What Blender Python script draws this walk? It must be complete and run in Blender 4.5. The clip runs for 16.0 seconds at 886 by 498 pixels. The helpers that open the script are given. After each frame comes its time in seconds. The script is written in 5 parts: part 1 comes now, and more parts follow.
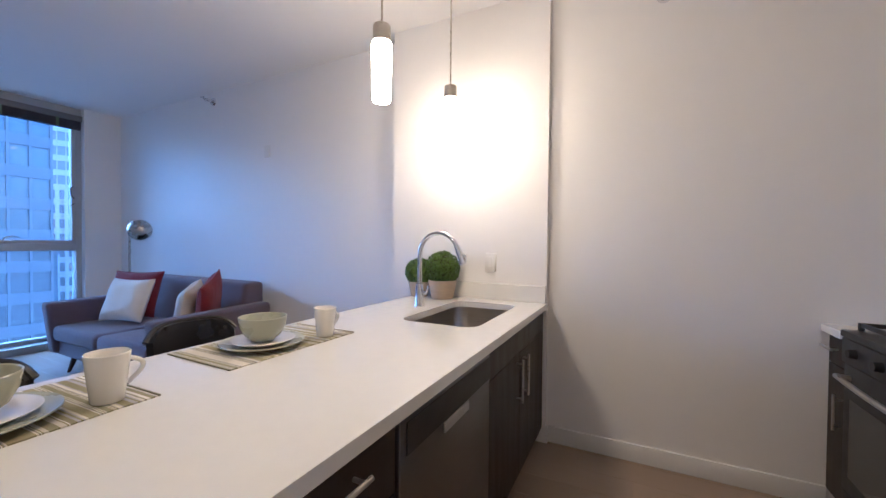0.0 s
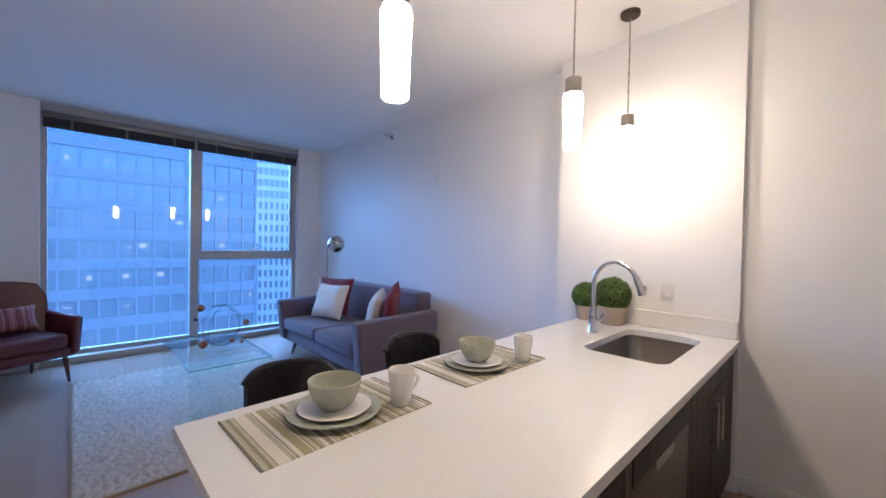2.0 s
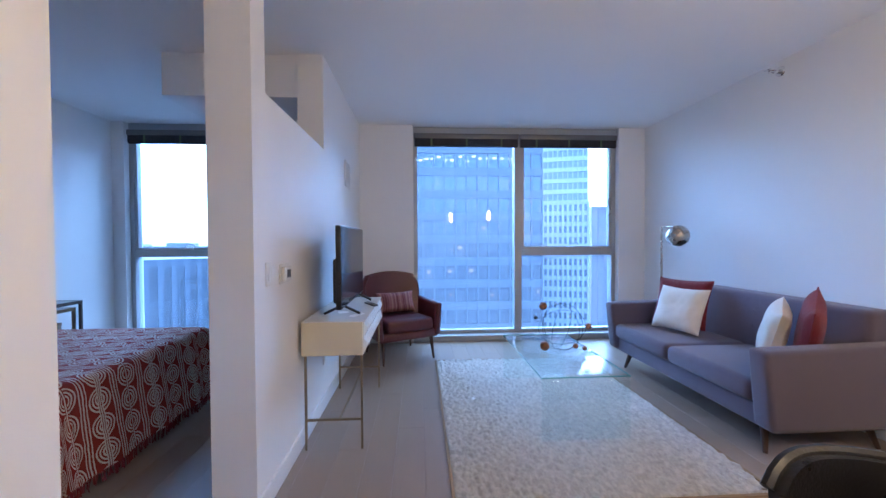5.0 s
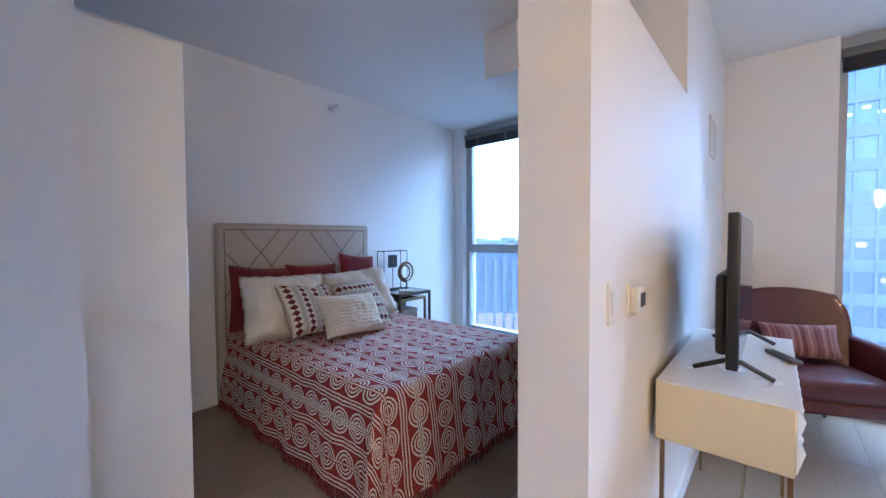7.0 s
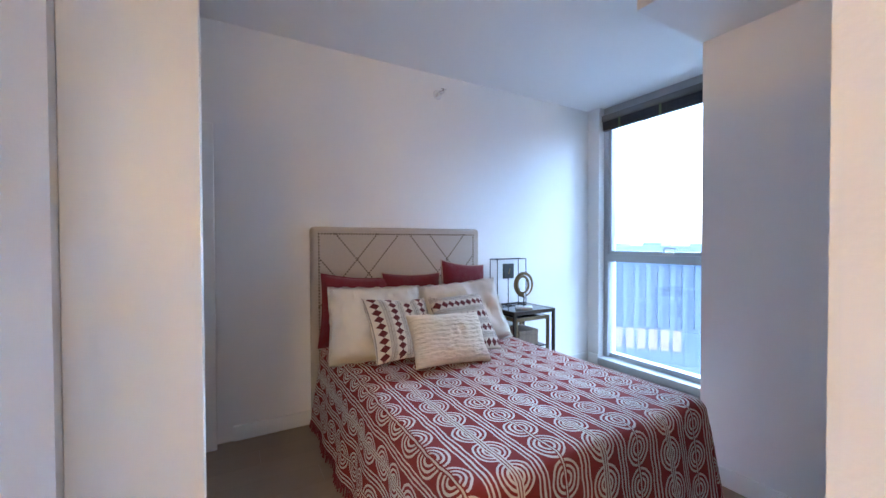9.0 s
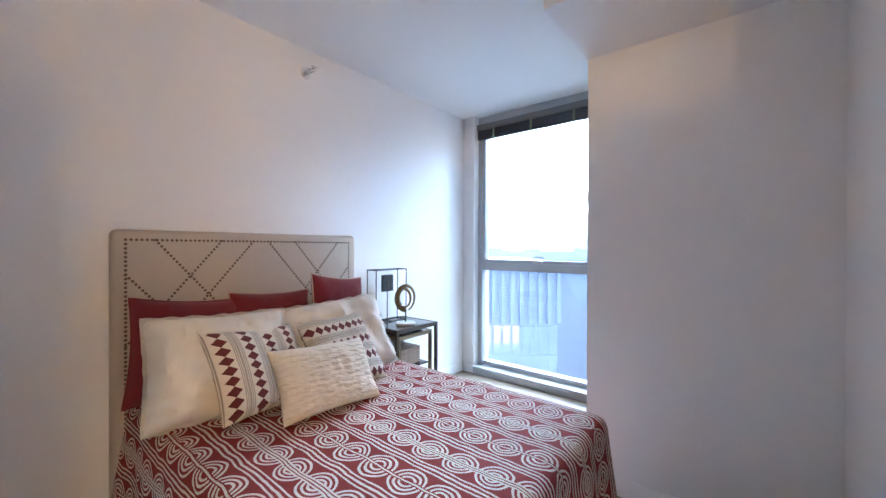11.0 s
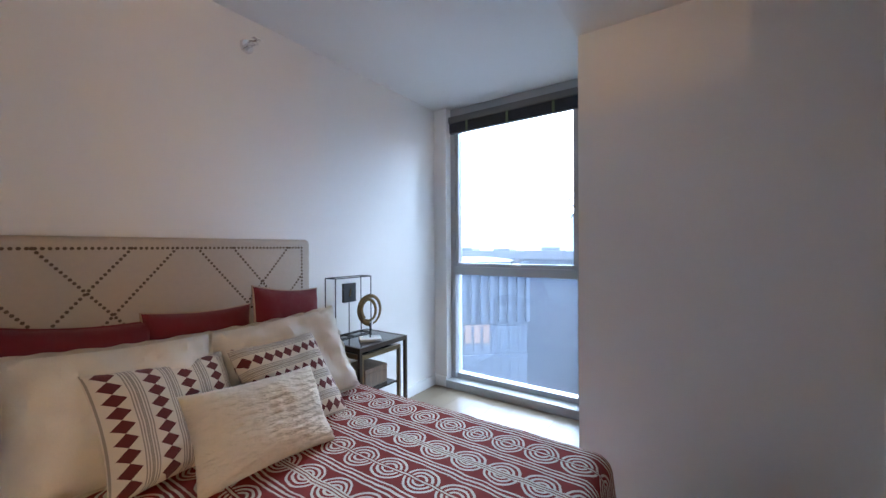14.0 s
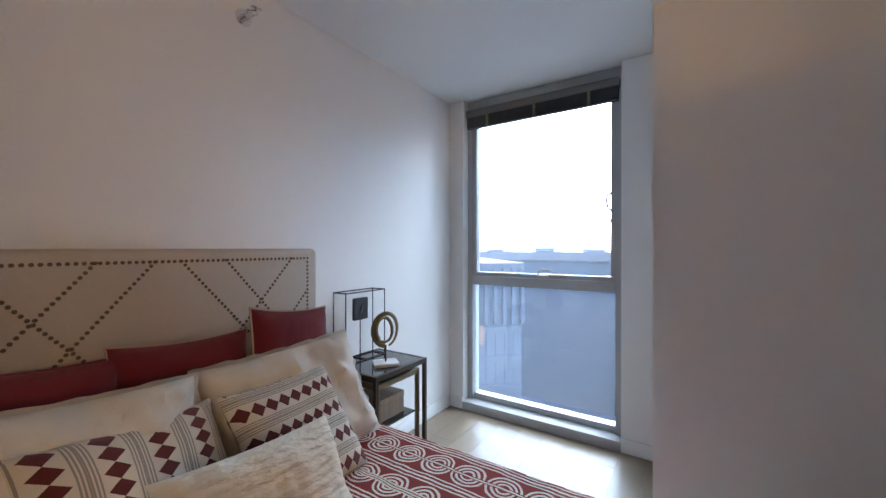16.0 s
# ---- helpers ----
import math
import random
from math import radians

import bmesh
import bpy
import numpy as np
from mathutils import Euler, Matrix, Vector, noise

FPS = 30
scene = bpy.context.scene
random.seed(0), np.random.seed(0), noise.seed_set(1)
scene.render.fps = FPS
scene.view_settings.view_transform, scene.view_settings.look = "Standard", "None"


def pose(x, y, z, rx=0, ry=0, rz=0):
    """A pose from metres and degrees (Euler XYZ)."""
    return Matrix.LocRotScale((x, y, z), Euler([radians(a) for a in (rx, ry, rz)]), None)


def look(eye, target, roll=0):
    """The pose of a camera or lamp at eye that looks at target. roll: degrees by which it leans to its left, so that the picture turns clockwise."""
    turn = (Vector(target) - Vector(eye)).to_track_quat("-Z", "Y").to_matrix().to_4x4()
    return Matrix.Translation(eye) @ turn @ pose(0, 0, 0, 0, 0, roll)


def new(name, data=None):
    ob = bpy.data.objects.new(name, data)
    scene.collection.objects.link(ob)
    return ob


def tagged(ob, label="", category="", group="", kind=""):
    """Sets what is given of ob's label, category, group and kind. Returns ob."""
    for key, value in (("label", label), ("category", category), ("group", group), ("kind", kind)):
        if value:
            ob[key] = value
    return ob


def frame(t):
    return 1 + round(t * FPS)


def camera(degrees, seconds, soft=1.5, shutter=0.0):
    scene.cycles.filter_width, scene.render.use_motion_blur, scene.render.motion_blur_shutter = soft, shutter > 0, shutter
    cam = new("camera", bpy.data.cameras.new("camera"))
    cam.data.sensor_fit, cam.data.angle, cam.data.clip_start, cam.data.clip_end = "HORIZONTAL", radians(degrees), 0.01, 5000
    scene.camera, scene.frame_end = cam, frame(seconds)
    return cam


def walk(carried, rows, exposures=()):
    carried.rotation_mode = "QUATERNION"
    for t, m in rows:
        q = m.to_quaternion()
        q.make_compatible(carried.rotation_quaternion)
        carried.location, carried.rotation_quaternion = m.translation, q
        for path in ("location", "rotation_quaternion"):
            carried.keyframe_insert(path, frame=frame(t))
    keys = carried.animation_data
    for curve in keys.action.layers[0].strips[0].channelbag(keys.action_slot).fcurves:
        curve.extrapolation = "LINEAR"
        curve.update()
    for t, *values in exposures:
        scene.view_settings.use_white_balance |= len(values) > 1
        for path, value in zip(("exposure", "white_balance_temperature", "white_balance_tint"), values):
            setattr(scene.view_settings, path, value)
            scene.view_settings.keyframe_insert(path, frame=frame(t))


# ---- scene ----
# ---- camera ----
cam = camera(99.0, 16.0)
# rows: seconds, eye, target, roll
PATH = [
    (0, (-0.78, -0.506, 1.239), (-1.673, 1.284, 1.204), 0.5),
    (0.5, (-0.816, -0.559, 1.247), (-1.741, 1.214, 1.221), 0.8),
    (1, (-0.867, -0.623, 1.276), (-1.913, 1.081, 1.25), 1.0),
    (1.5, (-0.878, -0.707, 1.331), (-2.116, 0.864, 1.309), 1.1),
    (2, (-0.893, -0.828, 1.386), (-2.325, 0.568, 1.354), 1.1),
    (2.5, (-0.924, -0.887, 1.394), (-2.514, 0.325, 1.353), 1.1),
    (3, (-0.999, -0.929, 1.408), (-2.684, 0.147, 1.359), 1.2),
    (3.2, (-1.041, -0.947, 1.409), (-2.764, 0.068, 1.362), 1.3),
    (5.3, (-1.884, -1.039, 1.291), (-3.881, -1.137, 1.249), -0.3),
    (5.5, (-1.982, -1.069, 1.3), (-3.965, -1.327, 1.255), -0.2),
    (6, (-2.248, -1.136, 1.313), (-4.126, -1.823, 1.261), -0.3),
    (6.5, (-2.425, -1.245, 1.314), (-4.114, -2.315, 1.258), -0.4),
    (7, (-2.576, -1.421, 1.324), (-4.078, -2.741, 1.263), -0.3),
    (7.5, (-2.701, -1.568, 1.326), (-4.003, -3.085, 1.267), -0.1),
    (8, (-2.84, -1.678, 1.301), (-3.901, -3.373, 1.266), -0.5),
    (8.2, (-2.896, -1.7, 1.3), (-3.867, -3.448, 1.265), -0.2),
    (10.3, (-3.277, -2.133, 1.386), (-4.494, -3.72, 1.368), 0.2),
    (10.5, (-3.268, -2.153, 1.385), (-4.57, -3.672, 1.364), 0.4),
    (11, (-3.214, -2.263, 1.364), (-4.762, -3.529, 1.355), 0.2),
    (11.5, (-3.163, -2.317, 1.346), (-4.799, -3.468, 1.341), 0.0),
    (12, (-3.149, -2.362, 1.363), (-4.792, -3.502, 1.356), -0.0),
    (12.5, (-3.169, -2.393, 1.373), (-4.815, -3.53, 1.367), -0.1),
    (13, (-3.253, -2.434, 1.375), (-4.9, -3.568, 1.362), -0.2),
    (13.5, (-3.388, -2.457, 1.388), (-5.033, -3.595, 1.375), -0.2),
    (14, (-3.487, -2.479, 1.392), (-5.13, -3.619, 1.384), -0.3),
    (14.5, (-3.555, -2.563, 1.406), (-5.196, -3.705, 1.396), -0.1),
    (15, (-3.607, -2.711, 1.442), (-5.253, -3.847, 1.432), -0.0),
    (15.5, (-3.64, -2.816, 1.451), (-5.293, -3.942, 1.439), 0.1),
    (16, (-3.666, -2.858, 1.451), (-5.329, -3.969, 1.446), 0.0),
]
# rows: seconds, stops, kelvin, tint
EXPO = [(0.0, 2.9, 4480, 8), (3.2, 2.9, 4560, 8), (5.3, 3.4, 5050, 8), (7.0, 3.92, 5520, 6), (8.2, 4.16, 5780, 6), (10.3, 4.68, 6850, 8), (11.5, 4.5, 7100, 8), (13.0, 4.04, 7350, 9), (14.0, 3.88, 7450, 9), (16.0, 3.7, 8000, 10)]
walk(cam, [(t, look(eye, target, roll)) for t, eye, target, roll in PATH], EXPO)

# ---- daylight: a grey-blue overcast dusk ----
world = bpy.data.worlds.new("dusk_sky")
scene.world = world
world.use_nodes = True
wt = world.node_tree
sky = wt.nodes.new("ShaderNodeTexSky")
sky.sky_type = "NISHITA"
sky.sun_disc = False
sky.sun_elevation = radians(39)
sky.sun_rotation = radians(277)
sky.air_density, sky.dust_density, sky.ozone_density = 1.0, 3.0, 4.0
tint = wt.nodes.new("ShaderNodeVectorMath")
tint.operation = "MULTIPLY"
tint.inputs[1].default_value = (0.58, 0.81, 1.14)  # thick blue cloud
wt.links.new(sky.outputs[0], tint.inputs[0])
wt.links.new(tint.outputs[0], wt.nodes["Background"].inputs[0])
wt.nodes["Background"].inputs[1].default_value = 0.165
sun_data = bpy.data.lights.new("sun", "SUN")
sun_data.energy, sun_data.angle, sun_data.color = 0.7, radians(75), (0.5, 0.74, 1.0)
sun = new("sun", sun_data)
sun.matrix_world = look((-86, 11, 78), (0, 0, 0))

# ---- mesh helpers ----
CEIL = 2.783


def box(bm, x0, x1, y0, y1, z0, z1, m=None):
    vs = [bm.verts.new(Vector((x, y, z)) if m is None else m @ Vector((x, y, z))) for z in (z0, z1) for y in (y0, y1) for x in (x0, x1)]
    for f in ((0, 2, 3, 1), (4, 5, 7, 6), (0, 1, 5, 4), (2, 6, 7, 3), (0, 4, 6, 2), (1, 3, 7, 5)):
        bm.faces.new([vs[i] for i in f])
    return vs


def soft_box(x0, x1, y0, y1, z0, z1, r=0.01, seg=2, m=None):
    bm = bmesh.new()
    box(bm, x0, x1, y0, y1, z0, z1)
    bmesh.ops.bevel(bm, geom=bm.edges[:], offset=r, segments=seg, affect="EDGES", profile=0.5)
    if m is not None:
        bmesh.ops.transform(bm, matrix=m, verts=bm.verts[:])
    return bm


def boxes(*spans):
    bm = bmesh.new()
    for s in spans:
        box(bm, *s)
    return bm


def merged(*bms):
    out = bmesh.new()
    for b in bms:
        me = bpy.data.meshes.new("tmp")
        b.to_mesh(me)
        b.free()
        out.from_mesh(me)
        bpy.data.meshes.remove(me)
    return out


def tube(points, r, n=10, closed=False, r_end=None, caps=True):
    bm = bmesh.new()
    pts = [Vector(p) for p in points]
    rings = []
    up = None
    for i, p in enumerate(pts):
        a = pts[i - 1] if (i > 0 or closed) else p
        b = pts[(i + 1) % len(pts)] if (i < len(pts) - 1 or closed) else p
        d = (b - a).normalized()
        if up is None:
            up = d.orthogonal().normalized()
        up = (up - d * up.dot(d)).normalized()
        side = d.cross(up)
        rr = r if r_end is None else r + (r_end - r) * i / max(1, len(pts) - 1)
        rings.append([bm.verts.new(p + (up * math.cos(2 * math.pi * k / n) + side * math.sin(2 * math.pi * k / n)) * rr) for k in range(n)])
    count = len(rings)
    for i in range(count if closed else count - 1):
        a, b = rings[i], rings[(i + 1) % count]
        for k in range(n):
            bm.faces.new((a[k], a[(k + 1) % n], b[(k + 1) % n], b[k]))
    if caps and not closed:
        bm.faces.new(rings[0][::-1])
        bm.faces.new(rings[-1])
    bmesh.ops.recalc_face_normals(bm, faces=bm.faces[:])
    return bm


def lathe(profile, n=32, at=(0, 0, 0)):
    """A turned shape from rows of radius and height."""
    bm = bmesh.new()
    rings = []
    for r, z in profile:
        if r < 1e-5:
            rings.append([bm.verts.new((at[0], at[1], at[2] + z))])
        else:
            rings.append([bm.verts.new((at[0] + r * math.cos(2 * math.pi * k / n), at[1] + r * math.sin(2 * math.pi * k / n), at[2] + z)) for k in range(n)])
    for a, b in zip(rings, rings[1:]):
        for k in range(n):
            l = (k + 1) % n
            if len(a) == 1 and len(b) == 1:
                continue
            if len(a) == 1:
                bm.faces.new((a[0], b[l], b[k]))
            elif len(b) == 1:
                bm.faces.new((a[k], a[l], b[0]))
            else:
                bm.faces.new((a[k], a[l], b[l], b[k]))
    bmesh.ops.recalc_face_normals(bm, faces=bm.faces[:])
    return bm


def mesh_of(bm, material, smooth=True, name="mesh"):
    me = bpy.data.meshes.new(name)
    bm.to_mesh(me)
    bm.free()
    me.materials.append(material)
    if smooth:
        me.shade_smooth()
        me.set_sharp_from_angle(angle=radians(38))
    return me


def part(name, bm, material, parent, label="", smooth=True, world=False):
    if world:
        root = parent
        while root.parent:
            root = root.parent
        bmesh.ops.transform(bm, matrix=root.matrix_basis.inverted(), verts=bm.verts[:])
    ob = new(name, mesh_of(bm, material, smooth, name))
    ob.parent = parent
    if label:
        ob["label"] = label
    return ob


def thing(name, label, category, group="", m=None, kind=""):
    ob = new(name)
    ob.empty_display_size = 0.1
    if m is not None:
        ob.matrix_basis = m
    return tagged(ob, label, category, group, kind)


def solid(name, bm, material, label, category, group="", kind="", smooth=True):
    return tagged(new(name, mesh_of(bm, material, smooth, name)), label, category, group, kind)


def mat(name, color, rough=0.5, metal=0.0, var=0.08, scale=6.0, bump=0.0, bump_scale=60.0, stretch=(1, 1, 1), coat=0.0, sheen=0.0, spec=0.5, rand=0.0):
    """A surface with broad and fine variation of its colour and roughness, and a fine relief."""
    m = bpy.data.materials.new(name)
    m.use_nodes = True
    nt = m.node_tree
    b = nt.nodes["Principled BSDF"]
    co = nt.nodes.new("ShaderNodeTexCoord")
    mp = nt.nodes.new("ShaderNodeMapping")
    mp.inputs["Scale"].default_value = stretch
    nt.links.new(co.outputs["Object"], mp.inputs[0])
    if rand:
        lot = nt.nodes.new("ShaderNodeObjectInfo")
        off = nt.nodes.new("ShaderNodeMath")
        off.operation = "MULTIPLY"
        off.inputs[1].default_value = 43.0
        nt.links.new(lot.outputs["Random"], off.inputs[0])
        nt.links.new(off.outputs[0], mp.inputs["Location"])
    n1 = nt.nodes.new("ShaderNodeTexNoise")
    n1.inputs["Scale"].default_value = scale
    n1.inputs["Detail"].default_value = 6
    n2 = nt.nodes.new("ShaderNodeTexNoise")
    n2.inputs["Scale"].default_value = scale * 9
    n2.inputs["Detail"].default_value = 3
    for n in (n1, n2):
        nt.links.new(mp.outputs[0], n.inputs["Vector"])
    add = nt.nodes.new("ShaderNodeMath")
    add.operation = "MULTIPLY_ADD"
    nt.links.new(n2.outputs[0], add.inputs[0])
    add.inputs[1].default_value = 0.5
    nt.links.new(n1.outputs[0], add.inputs[2])
    last = add.outputs[0]
    if rand:
        info = nt.nodes.new("ShaderNodeObjectInfo")
        more = nt.nodes.new("ShaderNodeMath")
        more.operation = "MULTIPLY_ADD"
        nt.links.new(info.outputs["Random"], more.inputs[0])
        more.inputs[1].default_value = rand
        nt.links.new(last, more.inputs[2])
        last = more.outputs[0]
    ramp = nt.nodes.new("ShaderNodeMapRange")
    ramp.inputs[1].default_value, ramp.inputs[2].default_value = 0.35, 1.15 + rand
    ramp.inputs[3].default_value, ramp.inputs[4].default_value = 1 - var, 1 + var
    nt.links.new(last, ramp.inputs[0])
    mul = nt.nodes.new("ShaderNodeVectorMath")
    mul.operation = "SCALE"
    mul.inputs[0].default_value = color
    nt.links.new(ramp.outputs[0], mul.inputs["Scale"])
    nt.links.new(mul.outputs[0], b.inputs["Base Color"])
    rr = nt.nodes.new("ShaderNodeMapRange")
    rr.inputs[1].default_value, rr.inputs[2].default_value = 0.3, 0.7
    rr.inputs[3].default_value, rr.inputs[4].default_value = max(0.02, rough * 0.85), min(1, rough * 1.15)
    nt.links.new(n1.outputs[0], rr.inputs[0])
    nt.links.new(rr.outputs[0], b.inputs["Roughness"])
    b.inputs["Metallic"].default_value = metal
    b.inputs["Coat Weight"].default_value = coat
    b.inputs["Sheen Weight"].default_value = sheen
    b.inputs["Specular IOR Level"].default_value = spec
    if bump:
        n3 = nt.nodes.new("ShaderNodeTexNoise")
        n3.inputs["Scale"].default_value = bump_scale
        n3.inputs["Detail"].default_value = 4
        nt.links.new(mp.outputs[0], n3.inputs["Vector"])
        bp = nt.nodes.new("ShaderNodeBump")
        bp.inputs["Strength"].default_value = bump
        bp.inputs["Distance"].default_value = 0.01
        nt.links.new(n3.outputs[0], bp.inputs["Height"])
        nt.links.new(bp.outputs[0], b.inputs["Normal"])
    return m


def glow(name, color, strength, base=0.8):
    m = bpy.data.materials.new(name)
    m.use_nodes = True
    b = m.node_tree.nodes["Principled BSDF"]
    b.inputs["Base Color"].default_value = (base, base, base, 1)
    b.inputs["Emission Color"].default_value = (*color, 1)
    b.inputs["Emission Strength"].default_value = strength
    return m


def glass(name, color=(0.97, 0.99, 1.0), rough=0.0, thin=True, haze=0.0):
    m = bpy.data.materials.new(name)
    m.use_nodes = True
    nt = m.node_tree
    if thin:
        nt.nodes.remove(nt.nodes["Principled BSDF"])
        tr = nt.nodes.new("ShaderNodeBsdfTransparent")
        tr.inputs[0].default_value = (*color, 1)
        gl = nt.nodes.new("ShaderNodeBsdfGlossy")
        gl.inputs["Roughness"].default_value = rough
        fr = nt.nodes.new("ShaderNodeFresnel")
        fr.inputs[0].default_value = 1.5
        mx = nt.nodes.new("ShaderNodeMixShader")
        nt.links.new(fr.outputs[0], mx.inputs[0])
        nt.links.new(tr.outputs[0], mx.inputs[1])
        nt.links.new(gl.outputs[0], mx.inputs[2])
        last = mx
        if haze:  # uneven translucent veil: the haze outside is put into the pane
            veil = nt.nodes.new("ShaderNodeBsdfTranslucent")
            veil.inputs[0].default_value = (0.92, 0.96, 1.0, 1)
            spots = nt.nodes.new("ShaderNodeTexNoise")
            spots.inputs["Scale"].default_value = 2.2
            amount = nt.nodes.new("ShaderNodeMath")
            amount.operation = "MULTIPLY_ADD"
            nt.links.new(spots.outputs[0], amount.inputs[0])
            amount.inputs[1].default_value, amount.inputs[2].default_value = haze * 0.5, haze * 0.75
            last = nt.nodes.new("ShaderNodeMixShader")
            nt.links.new(amount.outputs[0], last.inputs[0])
            nt.links.new(mx.outputs[0], last.inputs[1])
            nt.links.new(veil.outputs[0], last.inputs[2])
        nt.links.new(last.outputs[0], nt.nodes["Material Output"].inputs[0])
    else:
        b = nt.nodes["Principled BSDF"]
        b.inputs["Base Color"].default_value = (*color, 1)
        b.inputs["Roughness"].default_value = rough
        b.inputs["Transmission Weight"].default_value = 1.0
        b.inputs["IOR"].default_value = 1.5
    return m



def at(x, y, z=0.0, rz=0.0):
    return pose(x, y, z, 0, 0, rz)


def rod(a, b, r, n=8):
    return tube([a, b], r, n)


def pillow_mesh(w, h, t, n=22, pinch=0.07, wrinkle=0.006, seed=0.0, power=0.55, gather=0.0):
    """A stuffed cushion in the x-z plane, facing -y, with uv over its face."""
    bm = bmesh.new()
    uv = bm.loops.layers.uv.new("uv")
    grids = []
    for side in (-1, 1):
        g = []
        for j in range(n + 1):
            row = []
            for i in range(n + 1):
                a, b = 2 * i / n - 1, 2 * j / n - 1
                x = a * (1 - pinch * (1 - b * b)) * w / 2
                z = b * (1 - pinch * (1 - a * a)) * h / 2
                d = max(0.0, (1 - a ** 4) * (1 - b ** 4)) ** power * t / 2
                f = noise.noise(Vector((x * 9 + seed, z * 9, seed * 3 + side))) * wrinkle + noise.noise(Vector((x * 30 + seed, z * 22, seed))) * wrinkle * 0.4
                if gather:
                    f += gather * math.sin(z * 230 + 3.5 * noise.noise(Vector((x * 14, z * 5, seed)))) * (0.55 + 0.6 * noise.noise(Vector((x * 25, z * 25, seed + 4)))) * side
                edge = i in (0, n) or j in (0, n)
                y = 0.0 if edge else side * d + f * (d > 0.004)
                if side == 1 and edge:
                    row.append(grids[0][j][i])
                else:
                    row.append(bm.verts.new((x, y, z)))
            g.append(row)
        grids.append(g)
    for s, g in enumerate(grids):
        for j in range(n):
            for i in range(n):
                vs = [g[j][i], g[j][i + 1], g[j + 1][i + 1], g[j + 1][i]]
                cs = [(i / n, j / n), ((i + 1) / n, j / n), ((i + 1) / n, (j + 1) / n), (i / n, (j + 1) / n)]
                if s == 1:
                    vs.reverse()
                    cs.reverse()
                f = bm.faces.new(vs)
                for lp, c in zip(f.loops, cs):
                    lp[uv].uv = c
    return bm


def edge_ruffle(w, h, pinch, out=0.035, n=60, seed=0.0):
    """A thin wavy frill round a cushion's edge."""
    bm, rows = bmesh.new(), ([], [], [])
    for k in range(4 * n):
        s, e = k // n, (k % n) / n * 2 - 1
        a, b = ((e, -1), (1, e), (-e, 1), (-1, -e))[s]
        c = Vector((a * (1 - pinch * (1 - b * b)) * w / 2, 0, b * (1 - pinch * (1 - a * a)) * h / 2))
        d = Vector((a ** 7, 0, b ** 7)).normalized()
        for j in range(3):
            q = j / 2
            wave = math.sin(k * 0.62 + 2.2 * noise.noise(Vector((k * 0.11, seed, 0)))) * 0.011 * q
            rows[j].append(bm.verts.new(c + d * (out * q * (0.9 + 0.25 * noise.noise(Vector((k * 0.2, seed, 5))))) - d * 0.012 * (j == 0) + Vector((0, wave, 0))))
    for j in range(2):
        for k in range(4 * n):
            m = (k + 1) % (4 * n)
            bm.faces.new((rows[j][k], rows[j][m], rows[j + 1][m], rows[j + 1][k]))
    bmesh.ops.solidify(bm, geom=bm.faces[:], thickness=0.003)
    return bm


def edge_piping(w, h, pinch, r=0.005, n=22):
    pts = []
    for k in range(4 * n):
        s, e = k // n, (k % n) / n * 2 - 1
        a, b = ((e, -1), (1, e), (-e, 1), (-1, -e))[s]
        pts.append((a * (1 - pinch * (1 - b * b)) * w / 2, 0, b * (1 - pinch * (1 - a * a)) * h / 2))
    return tube(pts, r, 6, closed=True)


# ---- materials ----
PAINT = mat("wall_paint", (0.82, 0.81, 0.8), 0.55, var=0.015, scale=1.5, bump=0.06, bump_scale=180)
CEILING_PAINT = mat("ceiling_paint", (0.86, 0.85, 0.84), 0.8, var=0.012, scale=1.2, bump=0.05, bump_scale=220)
TRIM = mat("trim_paint", (0.8, 0.8, 0.79), 0.35, var=0.02, scale=5)
DOOR_PAINT = mat("door_paint", (0.8, 0.8, 0.77), 0.32, var=0.02, scale=3)
PLANK = mat("oak_plank", (0.31, 0.235, 0.175), 0.36, var=0.1, scale=3.0, bump=0.03, bump_scale=40, stretch=(0.35, 6, 1), rand=0.5)
JOINT = mat("floor_joint", (0.2, 0.16, 0.13), 0.8)
ALU = mat("window_aluminium", (0.42, 0.43, 0.44), 0.45, 0.3, var=0.04, scale=8)
BLIND = mat("dark_blind", (0.035, 0.033, 0.04), 0.6, var=0.2, scale=14)
PANE = glass("window_glass", (0.96, 0.98, 1.0), haze=0.018)
QUARTZ = mat("white_quartz", (0.78, 0.77, 0.74), 0.16, var=0.02, scale=22, coat=0.2)
ESPRESSO = mat("espresso_wood", (0.018, 0.0125, 0.0105), 0.45, var=0.35, scale=4, bump=0.05, bump_scale=50, stretch=(6, 6, 0.6))
STEEL = mat("brushed_steel", (0.55, 0.53, 0.5), 0.3, 1.0, var=0.06, scale=8, stretch=(1, 1, 30), bump=0.02, bump_scale=40)
DARKSTEEL = mat("dark_steel", (0.2, 0.19, 0.185), 0.34, 0.9, var=0.08, scale=8, stretch=(1, 1, 30))
SINK_STEEL = mat("sink_steel", (0.4, 0.37, 0.33), 0.32, 1.0, var=0.06, scale=8, stretch=(1, 1, 30))
CHROME = mat("chrome", (0.8, 0.8, 0.82), 0.07, 1.0, var=0.02, scale=4)
NICKEL = mat("brushed_nickel", (0.5, 0.46, 0.4), 0.28, 1.0, var=0.05, scale=20)
BLACK = mat("black_plastic", (0.012, 0.012, 0.014), 0.4, var=0.2, scale=10)
LAMP_GLASS = glow("lit_frosted_glass", (1.0, 0.64, 0.33), 10.0)
LAMP_BAND = glow("lit_bulb_band", (1.0, 0.64, 0.33), 14)
LAMP_BULB = glow("lit_bulb", (1.0, 0.64, 0.33), 22)

